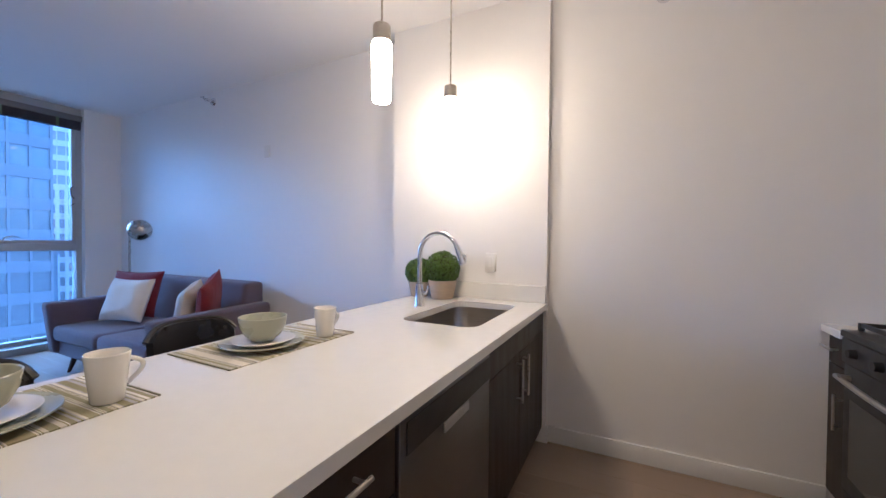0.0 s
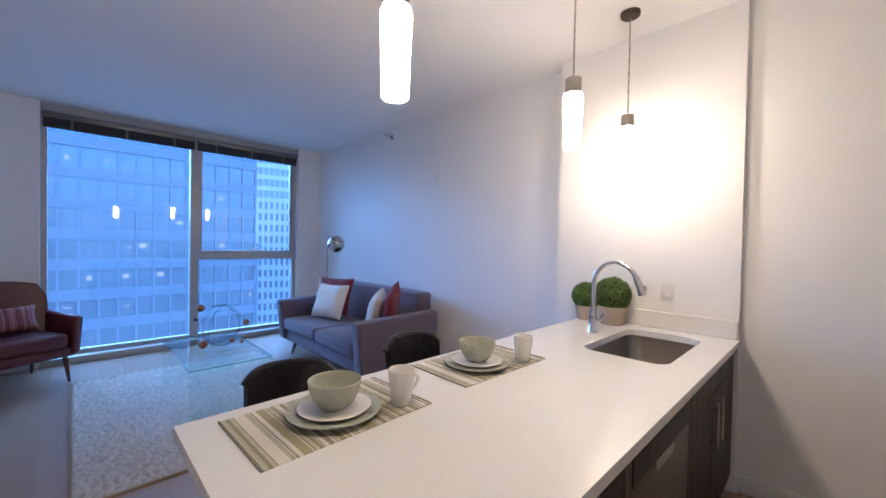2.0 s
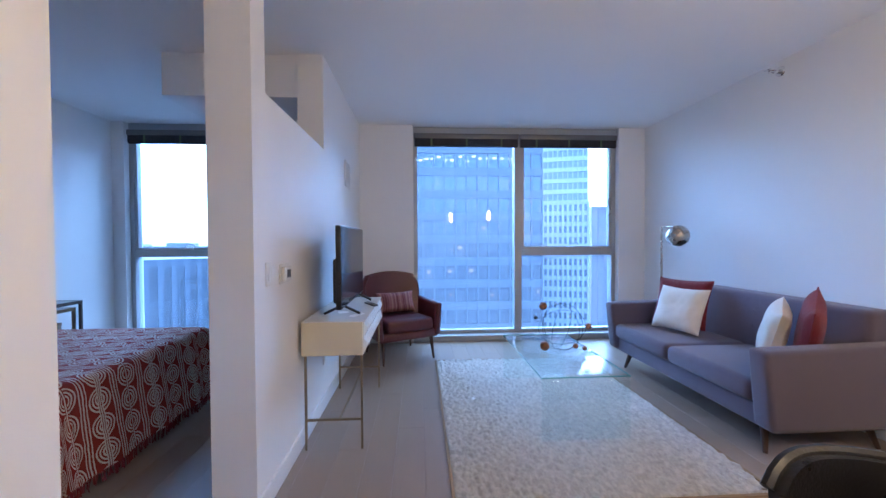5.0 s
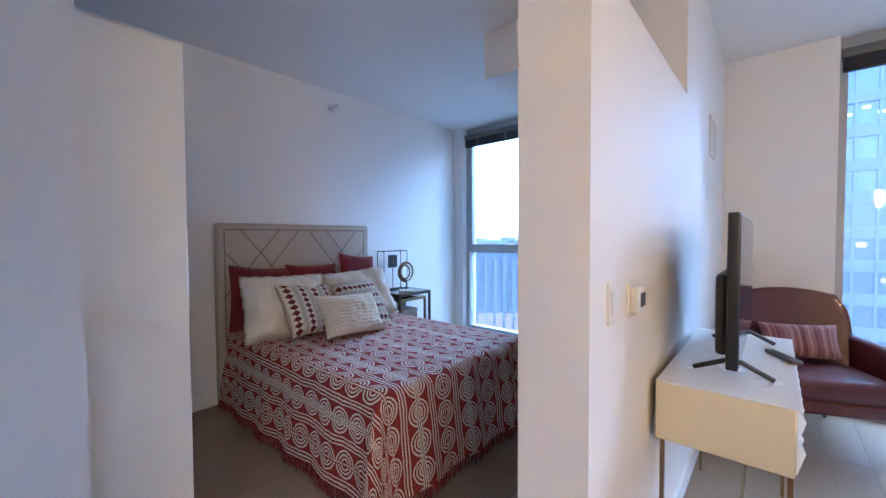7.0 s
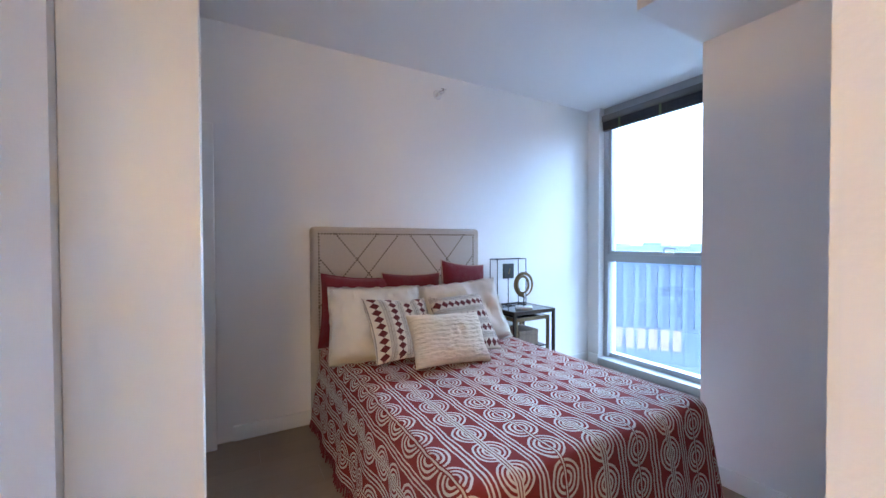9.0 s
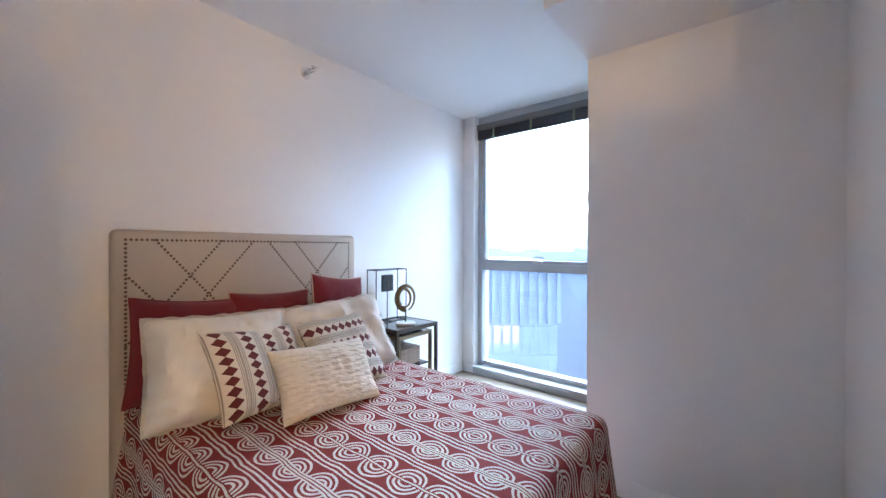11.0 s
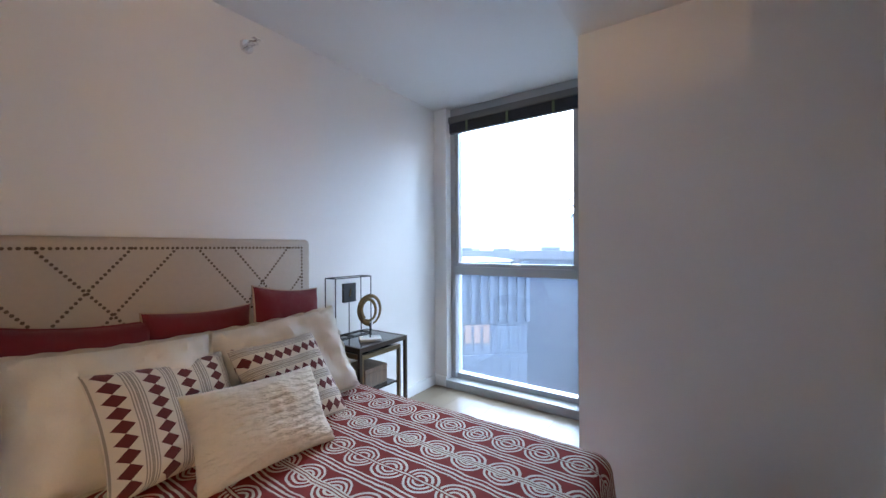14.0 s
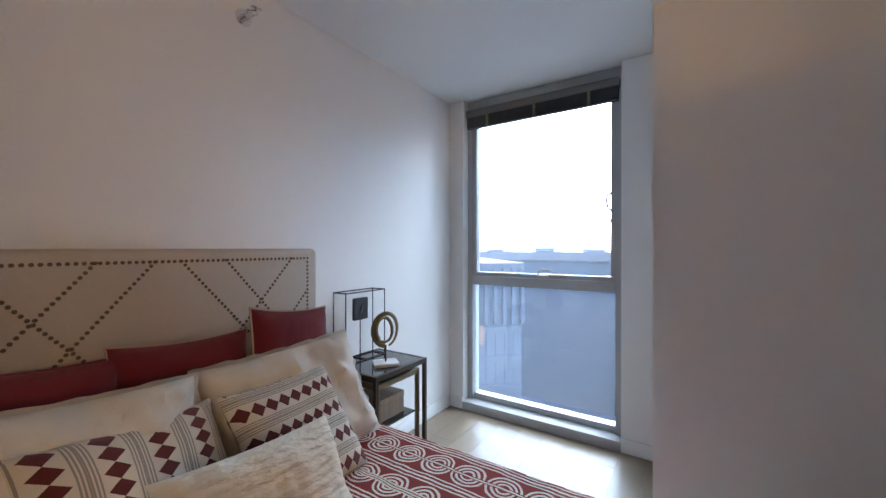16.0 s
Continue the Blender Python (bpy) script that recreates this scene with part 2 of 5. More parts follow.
TAPE = mat("blind_tape", (0.16, 0.2, 0.12), 0.8)
SOFA = mat("mauve_tweed", (0.12, 0.095, 0.135), 0.9, var=0.16, scale=30, bump=0.35, bump_scale=420, sheen=0.25)
RED = mat("red_linen", (0.18, 0.01, 0.019), 0.9, var=0.14, scale=24, bump=0.4, bump_scale=300, sheen=0.15)
CREAM = mat("cream_cotton", (0.72, 0.66, 0.57), 0.9, var=0.05, scale=14, bump=0.3, bump_scale=260, sheen=0.15)
WHITE_COTTON = mat("white_cotton", (0.78, 0.74, 0.67), 0.88, var=0.04, scale=10, bump=0.25, bump_scale=200, sheen=0.1)
PIPING = mat("pale_piping", (0.5, 0.36, 0.28), 0.8)
LINEN = mat("beige_linen", (0.5, 0.43, 0.36), 0.85, var=0.06, scale=40, bump=0.3, bump_scale=380, sheen=0.1)
NAIL = mat("aged_brass_nail", (0.14, 0.1, 0.07), 0.35, 0.9, var=0.15, scale=30)
LEATHER = mat("burgundy_leather", (0.085, 0.014, 0.018), 0.36, var=0.25, scale=7, bump=0.12, bump_scale=140, coat=0.15)
BLACK_LEATHER = mat("black_leather", (0.012, 0.011, 0.012), 0.3, var=0.2, scale=9, bump=0.15, bump_scale=160)
STITCH = mat("pale_stitch", (0.35, 0.3, 0.25), 0.8)
WALNUT = mat("dark_walnut", (0.07, 0.035, 0.022), 0.4, var=0.3, scale=5, stretch=(6, 6, 1))
LACQUER = mat("cream_lacquer", (0.66, 0.62, 0.5), 0.3, var=0.02, scale=3)
WHITE_LACQUER = mat("white_lacquer", (0.76, 0.76, 0.74), 0.25, var=0.02, scale=3)
BRASS = mat("antique_brass", (0.3, 0.22, 0.13), 0.33, 1.0, var=0.12, scale=12)
BRONZE = mat("dark_bronze", (0.09, 0.07, 0.055), 0.4, 0.9, var=0.2, scale=12)
WIRE = mat("dark_wire", (0.03, 0.028, 0.026), 0.45, 0.8)
SCREEN = mat("dark_screen", (0.012, 0.012, 0.014), 0.12, var=0.1, scale=2, spec=0.6)
GLASS_T = glass("table_glass", (0.95, 0.985, 0.98))
GLASS_E = mat("glass_edge", (0.14, 0.32, 0.3), 0.1, var=0.05)
SMOKED = mat("black_glass", (0.01, 0.01, 0.012), 0.06, var=0.05, coat=0.4)
MARBLE = mat("white_marble", (0.76, 0.75, 0.73), 0.25, var=0.05, scale=12)
BALLWOOD = mat("turned_wood", (0.25, 0.11, 0.05), 0.5, var=0.25, scale=20, stretch=(1, 1, 6))
CLAY = mat("pale_clay", (0.5, 0.4, 0.29), 0.85, var=0.12, scale=14, bump=0.3, bump_scale=70, stretch=(1, 1, 4))
LEAF = mat("boxwood_leaf", (0.08, 0.14, 0.014), 0.5, var=0.5, scale=18)
TWIG = mat("dark_twig", (0.03, 0.035, 0.012), 0.9)
SAGE = mat("sage_glaze", (0.42, 0.43, 0.34), 0.28, var=0.04, scale=12, coat=0.25)
PORCELAIN = mat("white_porcelain", (0.78, 0.76, 0.71), 0.22, var=0.02, scale=8, coat=0.3)
PLASTIC = mat("white_plastic", (0.75, 0.74, 0.71), 0.4, var=0.02, scale=6)
GREYPLASTIC = mat("grey_display", (0.1, 0.1, 0.11), 0.3, var=0.1)
IRON = mat("cast_iron", (0.018, 0.018, 0.02), 0.5, var=0.2, scale=14)
BOXWOOD = mat("striped_box_wood", (0.28, 0.22, 0.17), 0.55, var=0.4, scale=3, stretch=(12, 1, 1))
HORN = mat("gilded_horn", (0.26, 0.19, 0.1), 0.32, 0.85, var=0.35, scale=16)


def nodes_of(name, rough=0.9, bump=0.25, bump_scale=320.0):
    """A new cloth material: its node tree, its surface node and its uv split in two."""
    m = bpy.data.materials.new(name)
    m.use_nodes = True
    nt = m.node_tree
    b = nt.nodes["Principled BSDF"]
    b.inputs["Roughness"].default_value = rough
    b.inputs["Sheen Weight"].default_value = 0.12
    uvn = nt.nodes.new("ShaderNodeUVMap")
    uvn.uv_map = "uv"
    sp = nt.nodes.new("ShaderNodeSeparateXYZ")
    nt.links.new(uvn.outputs[0], sp.inputs[0])
    n3 = nt.nodes.new("ShaderNodeTexNoise")
    n3.inputs["Scale"].default_value = bump_scale
    co = nt.nodes.new("ShaderNodeTexCoord")
    nt.links.new(co.outputs["Object"], n3.inputs["Vector"])
    bp = nt.nodes.new("ShaderNodeBump")
    bp.inputs["Strength"].default_value = bump
    bp.inputs["Distance"].default_value = 0.01
    nt.links.new(n3.outputs[0], bp.inputs["Height"])
    nt.links.new(bp.outputs[0], b.inputs["Normal"])
    return m, nt, b, sp, n3


def calc(nt, op, a, b=None, c=None):
    n = nt.nodes.new("ShaderNodeMath")
    n.operation = op
    for k, v in enumerate((a, b, c)):
        if v is None:
            continue
        if isinstance(v, (int, float)):
            n.inputs[k].default_value = v
        else:
            nt.links.new(v, n.inputs[k])
    return n.outputs[0]


def line_mask(nt, value, centre, half):
    """One where value lies within half of centre, zero elsewhere."""
    d = calc(nt, "ABSOLUTE", calc(nt, "SUBTRACT", value, centre))
    return calc(nt, "LESS_THAN", d, half)


def most(nt, masks):
    out = masks[0]
    for m in masks[1:]:
        out = calc(nt, "MAXIMUM", out, m)
    return out


def coverlet_material():
    """Red cotton with stitched cream stripes and rows of ringed ovals; uv in metres."""
    m, nt, b, sp, n3 = nodes_of("coverlet_cotton", 0.92, 0.3, 260)
    b.inputs["Sheen Weight"].default_value = 0.0
    b.inputs["Specular IOR Level"].default_value = 0.2
    wob = nt.nodes.new("ShaderNodeTexNoise")
    wob.inputs["Scale"].default_value = 9
    nt.links.new(sp.inputs[0].links[0].from_socket, wob.inputs["Vector"])
    jit = calc(nt, "MULTIPLY", calc(nt, "SUBTRACT", wob.outputs[0], 0.5), 0.022)
    u = calc(nt, "ADD", sp.outputs[0], jit)
    v = calc(nt, "ADD", sp.outputs[1], calc(nt, "MULTIPLY", jit, -0.8))
    P, Q = 0.2, 0.142
    row = calc(nt, "FLOOR", calc(nt, "DIVIDE", u, P))
    cu = calc(nt, "SUBTRACT", calc(nt, "MULTIPLY", calc(nt, "FRACT", calc(nt, "DIVIDE", u, P)), P), P / 2)
    shift = calc(nt, "MULTIPLY", calc(nt, "FRACT", calc(nt, "MULTIPLY", row, 0.5)), Q)
    vv = calc(nt, "DIVIDE", calc(nt, "ADD", v, shift), Q)
    cv = calc(nt, "MULTIPLY", calc(nt, "SUBTRACT", calc(nt, "FRACT", vv), 0.5), Q)
    r = calc(nt, "SQRT", calc(nt, "ADD", calc(nt, "POWER", cu, 2.0), calc(nt, "POWER", calc(nt, "MULTIPLY", cv, 1.0), 2.0)))
    split = calc(nt, "GREATER_THAN", calc(nt, "ABSOLUTE", cu), 0.0085)
    rings = [calc(nt, "MULTIPLY", line_mask(nt, r, q, 0.0046), split) for q in (0.026, 0.044, 0.063)]
    lines = [line_mask(nt, calc(nt, "ABSOLUTE", cu), q, 0.0036) for q in (0.0, 0.081, 0.099)]
    odd = calc(nt, "GREATER_THAN", calc(nt, "FRACT", calc(nt, "MULTIPLY", row, 0.5)), 0.25)
    pair = calc(nt, "MULTIPLY", line_mask(nt, calc(nt, "ABSOLUTE", cu), 0.0115, 0.0034), odd)
    mask = most(nt, rings + lines + [pair])
    var = nt.nodes.new("ShaderNodeTexNoise")
    var.inputs["Scale"].default_value = 60
    mix = nt.nodes.new("ShaderNodeMix")
    mix.data_type = "RGBA"
    mix.inputs[6].default_value = (0.25, 0.034, 0.03, 1)
    mix.inputs[7].default_value = (0.7, 0.62, 0.55, 1)
    nt.links.new(mask, mix.inputs[0])
    tone = nt.nodes.new("ShaderNodeVectorMath")
    tone.operation = "SCALE"
    nt.links.new(mix.outputs[2], tone.inputs[0])
    nt.links.new(calc(nt, "MULTIPLY_ADD", var.outputs[0], 0.4, 0.8), tone.inputs["Scale"])
    nt.links.new(tone.outputs[0], b.inputs["Base Color"])
    bp = nt.nodes.new("ShaderNodeBump")
    bp.inputs["Strength"].default_value = 0.5
    bp.inputs["Distance"].default_value = 0.004
    nt.links.new(calc(nt, "MULTIPLY_ADD", n3.outputs[0], 0.3, mask), bp.inputs["Height"])
    nt.links.new(bp.outputs[0], b.inputs["Normal"])
    return m


def diamond_material(name, swap=False):
    """Cream cotton with columns of dark red diamonds between grey pin stripes."""
    m, nt, b, sp, n3 = nodes_of(name, 0.9, 0.35, 260)
    u, v = (sp.outputs[1], sp.outputs[0]) if swap else (sp.outputs[0], sp.outputs[1])
    P, Q = 1 / 4.2, 1 / 9.0
    cu = calc(nt, "SUBTRACT", calc(nt, "FRACT", calc(nt, "ADD", calc(nt, "DIVIDE", u, P), 0.12)), 0.5)
    cv = calc(nt, "SUBTRACT", calc(nt, "FRACT", calc(nt, "DIVIDE", v, Q)), 0.5)
    dia = calc(nt, "LESS_THAN", calc(nt, "ADD", calc(nt, "MULTIPLY", calc(nt, "ABSOLUTE", cu), 1 / 0.26), calc(nt, "MULTIPLY", calc(nt, "ABSOLUTE", cv), 1 / 0.5)), 1.0)
    pin = most(nt, [line_mask(nt, calc(nt, "ABSOLUTE", cu), q, 0.018) for q in (0.34, 0.41, 0.48)])
    mix = nt.nodes.new("ShaderNodeMix")
    mix.data_type = "RGBA"
    mix.inputs[6].default_value = (0.7, 0.63, 0.54, 1)
    mix.inputs[7].default_value = (0.33, 0.29, 0.25, 1)
    nt.links.new(pin, mix.inputs[0])
    mix2 = nt.nodes.new("ShaderNodeMix")
    mix2.data_type = "RGBA"
    nt.links.new(mix.outputs[2], mix2.inputs[6])
    mix2.inputs[7].default_value = (0.13, 0.018, 0.02, 1)
    nt.links.new(dia, mix2.inputs[0])
    nt.links.new(mix2.outputs[2], b.inputs["Base Color"])
    return m


def band_material(name, stops, scale, seed, rough=0.9):
    """Woven stripes of uneven width across uv's first coordinate."""
    m, nt, b, sp, n3 = nodes_of(name, rough, 0.4, 500)
    n = nt.nodes.new("ShaderNodeTexNoise")
    n.noise_dimensions = "1D"
    n.inputs["Scale"].default_value = scale
    n.inputs["Detail"].default_value = 1.5
    nt.links.new(calc(nt, "ADD", sp.outputs[0], seed), n.inputs["W"])
    ramp = nt.nodes.new("ShaderNodeValToRGB")
    ramp.color_ramp.interpolation = "CONSTANT"
    el = ramp.color_ramp.elements
    while len(el) < len(stops):
        el.new(0.5)
    for e, (p, c) in zip(el, stops):
        e.position = p
        e.color = (*c, 1)
    nt.links.new(n.outputs[0], ramp.inputs[0])
    nt.links.new(ramp.outputs[0], b.inputs["Base Color"])
    return m


SAGE_CLOTH = mat("sage_hem", (0.24, 0.23, 0.16), 0.9, var=0.15, scale=40, bump=0.3, bump_scale=400)
COVERLET = coverlet_material()
DIAMOND = diamond_material("diamond_cotton")
DIAMOND_ROWS = diamond_material("diamond_row_cotton", True)
MAT_STRIPES = band_material("striped_placemat", [(0, (0.26, 0.245, 0.13)), (0.36, (0.6, 0.57, 0.48)), (0.4, (0.3, 0.275, 0.14)), (0.445, (0.75, 0.72, 0.66)), (0.475, (0.27, 0.25, 0.13)), (0.52, (0.42, 0.41, 0.42)), (0.55, (0.7, 0.66, 0.56)), (0.6, (0.33, 0.3, 0.16))], 11, 3.3)
PINK_STRIPES = band_material("striped_mauve_wool", [(0, (0.16, 0.05, 0.06)), (0.42, (0.3, 0.13, 0.13)), (0.5, (0.2, 0.07, 0.09)), (0.57, (0.36, 0.2, 0.18))], 12, 1.7)

RUGM = mat("ivory_wool", (0.5, 0.47, 0.43), 0.95, var=0.45, scale=26, bump=0.8, bump_scale=120, stretch=(1, 1.7, 1), sheen=0.2)
BINDING = mat("tan_binding", (0.3, 0.22, 0.14), 0.9, var=0.15, scale=30)
RUFFLE = mat("gathered_cream_cotton", (0.72, 0.65, 0.54), 0.92, var=0.05, scale=10, bump=1.0, bump_scale=38, stretch=(1.0, 1, 2.6), sheen=0.15)
ASPHALT = mat("wet_ground", (0.09, 0.1, 0.12), 0.6, var=0.3, scale=0.05)
FACADE_DARK = mat("dark_facade", (0.27, 0.2, 0.165), 0.5, var=0.15, scale=0.3)
FACADE_LIGHT = mat("pale_facade", (0.72, 0.58, 0.49), 0.7, var=0.08, scale=0.2)
FACADE_RIB = mat("ribbed_facade", (0.16, 0.14, 0.13), 0.7, var=0.15, scale=0.3)
FACADE_BRICK = mat("dark_brick_facade", (0.1, 0.085, 0.09), 0.85, var=0.2, scale=1.5)
FACADE_GLASS = mat("office_glass", (0.2, 0.145, 0.115), 0.2, var=0.3, scale=0.15, spec=0.8)
FACADE_GLASS2 = mat("tower_glass", (0.3, 0.24, 0.21), 0.2, var=0.2, scale=0.15, spec=0.7)
# near-white tone for walls and windows alike: fog put into the base colour
FOG_TOWER = mat("painted_fog_facade", (0.86, 0.74, 0.64), 0.9, var=0.04, scale=0.1)
YELLOW_WINDOW = glow("lit_yellow_window", (1.0, 0.6, 0.22), 0.03, 0.1)
SNOW = mat("snowy_roof", (0.62, 0.6, 0.6), 0.9, var=0.1, scale=0.1)
ROOFING = mat("grey_roofing", (0.075, 0.065, 0.065), 0.9, var=0.55, scale=0.5)
OFFICE_LIGHT = glow("office_ceiling_light", (1.0, 0.92, 0.8), 0.2, 0.12)
WARM_WINDOW = glow("lit_window", (1.0, 0.74, 0.42), 0.085, 0.12)
# ---- setting ----
def wall(name, spans, label, material=PAINT):
    return solid(name, boxes(*spans), material, label, "wall", kind="structure", smooth=False)


XW, XG = -6.612, -6.754  # inner wall face and the window plane
TV0, TV1 = -1.967, -1.765  # the partition's two faces
YH, YL, YS, YK = -4.752, 1.985, 1.86, 1.902  # headboard, living, sink and kitchen walls
wall("wall_window", [(-6.9, XW, -4.95, -4.605, 0, CEIL), (-6.9, XW, -3.3, -1.085, 0, CEIL), (-6.9, XW, 1.625, 2.2, 0, CEIL)], "white painted facade wall between two tall windows")
wall("wall_headboard", [(XW, -2.0, -4.95, YH, 0, CEIL)], "white painted bedroom wall behind the headboard")
wall("wall_living", [(XW, -2.375, YL, 2.2, 0, CEIL)], "white painted living room wall behind the sofa")
wall("wall_sink", [(-2.375, -1.245, YS, 2.2, 0, CEIL)], "white painted wall at the sink end of the counter")
wall("wall_kitchen", [(-1.245, 0.85, YK, 2.2, 0, CEIL)], "white painted kitchen end wall")
wall("wall_range", [(0.7, 0.85, TV1, YK, 0, CEIL)], "white painted wall behind the cooker")
wall("wall_entry", [(-2.495, 0.85, TV0, -1.692, 0, CEIL)], "white painted wall beside the bedroom entry")
wall("wall_tv", [(XW, -3.518, TV0, TV1, 0, 2.035), (XW, -4.82, TV0, TV1, 2.035, CEIL), (-3.675, -3.518, TV0, TV1, 2.035, CEIL)], "white painted partition with an open notch under the ceiling")
wall("wall_block", [(XW, -5.445, -3.005, TV0, 0, CEIL)], "white painted boxed-out bedroom wall")
wall("soffit", [(-5.445, -4.845, -3.007, TV0, 2.452, CEIL)], "white painted duct box under the bedroom ceiling")
wall("wall_passage", [(-2.42, -2.3, -3.13, TV0, 0, CEIL)], "white painted wall between the entry and the closet")
wall("wall_closet", [(-2.728, -2.0, -3.25, -3.13, 0, CEIL), (-2.728, -2.61, YH, -3.25, 2.16, CEIL)], "white painted wall end beside the closet")
wall("wall_closet_back", [(-2.0, -1.88, -4.95, TV0, 0, CEIL)], "white painted wall at the back of the closet")
solid("ceiling", boxes((-6.9, 0.85, -4.95, 2.2, CEIL, CEIL + 0.15)), CEILING_PAINT, "smooth white painted ceiling", "ceiling", kind="structure", smooth=False)
floor = solid("floor", boxes((-6.9, 0.85, -4.95, 2.2, -0.12, -0.014)), JOINT, "greyish oak plank floor", "floor", kind="structure", smooth=False)


def baseboard(x0, x1, y0, y1):
    """A low skirting; the thin side tells the wall that it runs along."""
    bm = soft_box(x0, x1, y0, y1, -0.012, 0.1, 0.004, 2)
    return solid("baseboard", bm, TRIM, "white painted wooden baseboard along the wall", "baseboard", kind="structure")


B = 0.014
baseboard(-6.6, -3.12, YH, YH + B)
baseboard(XW, XW + B, YH + B, -4.605)
baseboard(XW, XW + B, -3.3, -3.005)
baseboard(XW + B, -5.445, -3.005 - B, -3.005)
baseboard(-5.445, -5.445 + B, -3.005, TV0 - B)
baseboard(-5.445 + B, -3.518, TV0 - B, TV0)
baseboard(-3.518, -3.518 + B, TV0 - B, TV1 + B)
baseboard(XW + B, -3.518, TV1, TV1 + B)
baseboard(XW, XW + B, TV1, -1.085)
baseboard(XW, XW + B, 1.625, YL)
baseboard(XW + B, -2.375, YL - B, YL)
baseboard(-1.245, -1.245 + B, YS, YK - B)
baseboard(-1.245 + B, 0.06, YK - B, YK)
baseboard(-2.495, 0.7, -1.692, -1.692 + B)
baseboard(-2.495 - B, -2.495, TV0, -1.692 + B)
baseboard(-2.42 - B, -2.42, -3.13, TV0)
baseboard(-2.728, -2.42 - B, -3.13, -3.13 + B)


# ---- windows ----
def tall_window(name, y0, y1, mullions, rails, label):
    """Aluminium frame from floor to ceiling in the plane XG, with panes, head, sill and sash stays."""
    w = thing(name, label, "window", m=at(XG, (y0 + y1) / 2, 0), kind="structure")
    d0, d1 = XG - 0.06, XG + 0.06
    fr = boxes((d0, d1, y0, y0 + 0.05, 0, CEIL), (d0, d1, y1 - 0.05, y1, 0, CEIL), (d0, d1, y0 + 0.05, y1 - 0.05, 2.70, CEIL))
    part("window_frame", fr, ALU, w, "grey aluminium frame", smooth=False, world=True)
    part("window_sill", soft_box(d0, XW + 0.02, y0, y1, -0.01, 0.075, 0.004, 2), ALU, w, "grey aluminium sill", world=True)
    part("bottom_rail", soft_box(d0, XG + 0.03, y0 + 0.05, y1 - 0.05, 0.075, 0.12, 0.003, 1), ALU, w, world=True)
    edges = [y0 + 0.05] + [v for m0, m1 in mullions for v in (m0, m1)] + [y1 - 0.05]
    for m0, m1 in mullions:
        part("mullion", soft_box(d0, d1, m0, m1, 0.12, 2.70, 0.004, 1), ALU, w, world=True)
    for k in range(0, len(edges), 2):
        a, b = edges[k], edges[k + 1]
        zs = [0.12, 2.70]
        for r0, r1, ra, rb in rails:
            if ra <= a + 0.2 and rb >= b - 0.2:
                part("middle_rail", soft_box(d0, d1 + 0.01, a, b, r0, r1, 0.004, 1), ALU, w, world=True)
                zs = [0.12, r0, r1, 2.70]
                for q in (a, b - 0.035):
                    part("sash_stile", soft_box(XG - 0.02, XG + 0.05, q, q + 0.035, r1 + 0.035, 2.70, 0.003, 1), ALU, w, world=True)
                part("sash_rail", soft_box(XG - 0.02, XG + 0.05, a, b, r1, r1 + 0.035, 0.003, 1), ALU, w, world=True)
                c = (a + b) / 2 + 0.05
                hd = merged(soft_box(XG + 0.05, XG + 0.075, c - 0.05, c + 0.05, r1 + 0.008, r1 + 0.03, 0.004, 2), tube([(XG + 0.075, c - 0.03, r1 + 0.03), (XG + 0.1, c - 0.02, r1 + 0.06), (XG + 0.105, c + 0.03, r1 + 0.075), (XG + 0.1, c + 0.09, r1 + 0.062)], 0.008, 8))
                part("window_handle", hd, STEEL, w, "metal sash handle", world=True)
                st = b - 0.02
                part("sash_stay", merged(tube([(XG + 0.06, st, 1.72), (XG + 0.09, st - 0.03, 1.75), (XG + 0.09, st - 0.04, 1.83), (XG + 0.06, st - 0.01, 1.86)], 0.008, 8), rod((XG + 0.06, st - 0.03, 1.63), (XG + 0.09, st - 0.005, 1.66), 0.006)), DARKSTEEL, w, "dark sash latch", world=True)
        for z0, z1 in zip(zs[::2], zs[1::2]):
            p = part("pane", boxes((XG - 0.004, XG + 0.004, a - 0.005, b + 0.005, z0 - 0.005, z1 + 0.005)), PANE, w, "clear window glass", smooth=False, world=True)
            p.visible_shadow = False
    return w


tall_window("window_1", -1.085, 1.625, [(0.25, 0.345)], [(1.105, 1.19, 0.3, 1.625)], "tall grey aluminium living room window with three panes")
tall_window("window_2", -4.605, -3.3, [], [(1.12, 1.2, -4.7, -3.2)], "tall grey aluminium bedroom window with an upper sash")


def raised_blind(y0, y1, slats=9):
    """A venetian blind drawn up under its head rail."""
    b = thing("venetian_blind", "dark venetian blind pulled up under the window head", "blind", "raised window blinds", at(XG + 0.1, (y0 + y1) / 2, 2.52))
    part("head_rail", soft_box(XG + 0.065, XG + 0.125, y0, y1, 2.625, 2.69, 0.006, 2), DARKSTEEL, b, "grey metal head rail", world=True)
    for k in range(slats):
        part("slat", boxes((XG + 0.07, XG + 0.12, y0 + 0.01, y1 - 0.01, 2.545 + 0.009 * k, 2.5505 + 0.009 * k)), BLIND, b, smooth=False, world=True)
    part("bottom_bar", soft_box(XG + 0.07, XG + 0.12, y0 + 0.01, y1 - 0.01, 2.525, 2.542, 0.004, 1), BLIND, b, world=True)
    n = max(2, round((y1 - y0) / 0.42))
    for k in range(n):
        y = y0 + (k + 0.5) * (y1 - y0) / n
        part("ladder_tape", boxes((XG + 0.121, XG + 0.123, y - 0.012, y + 0.012, 2.525, 2.63)), TAPE, b, smooth=False, world=True)


raised_blind(-1.075, 0.29)
raised_blind(0.31, 1.615)
raised_blind(-4.59, -3.315)


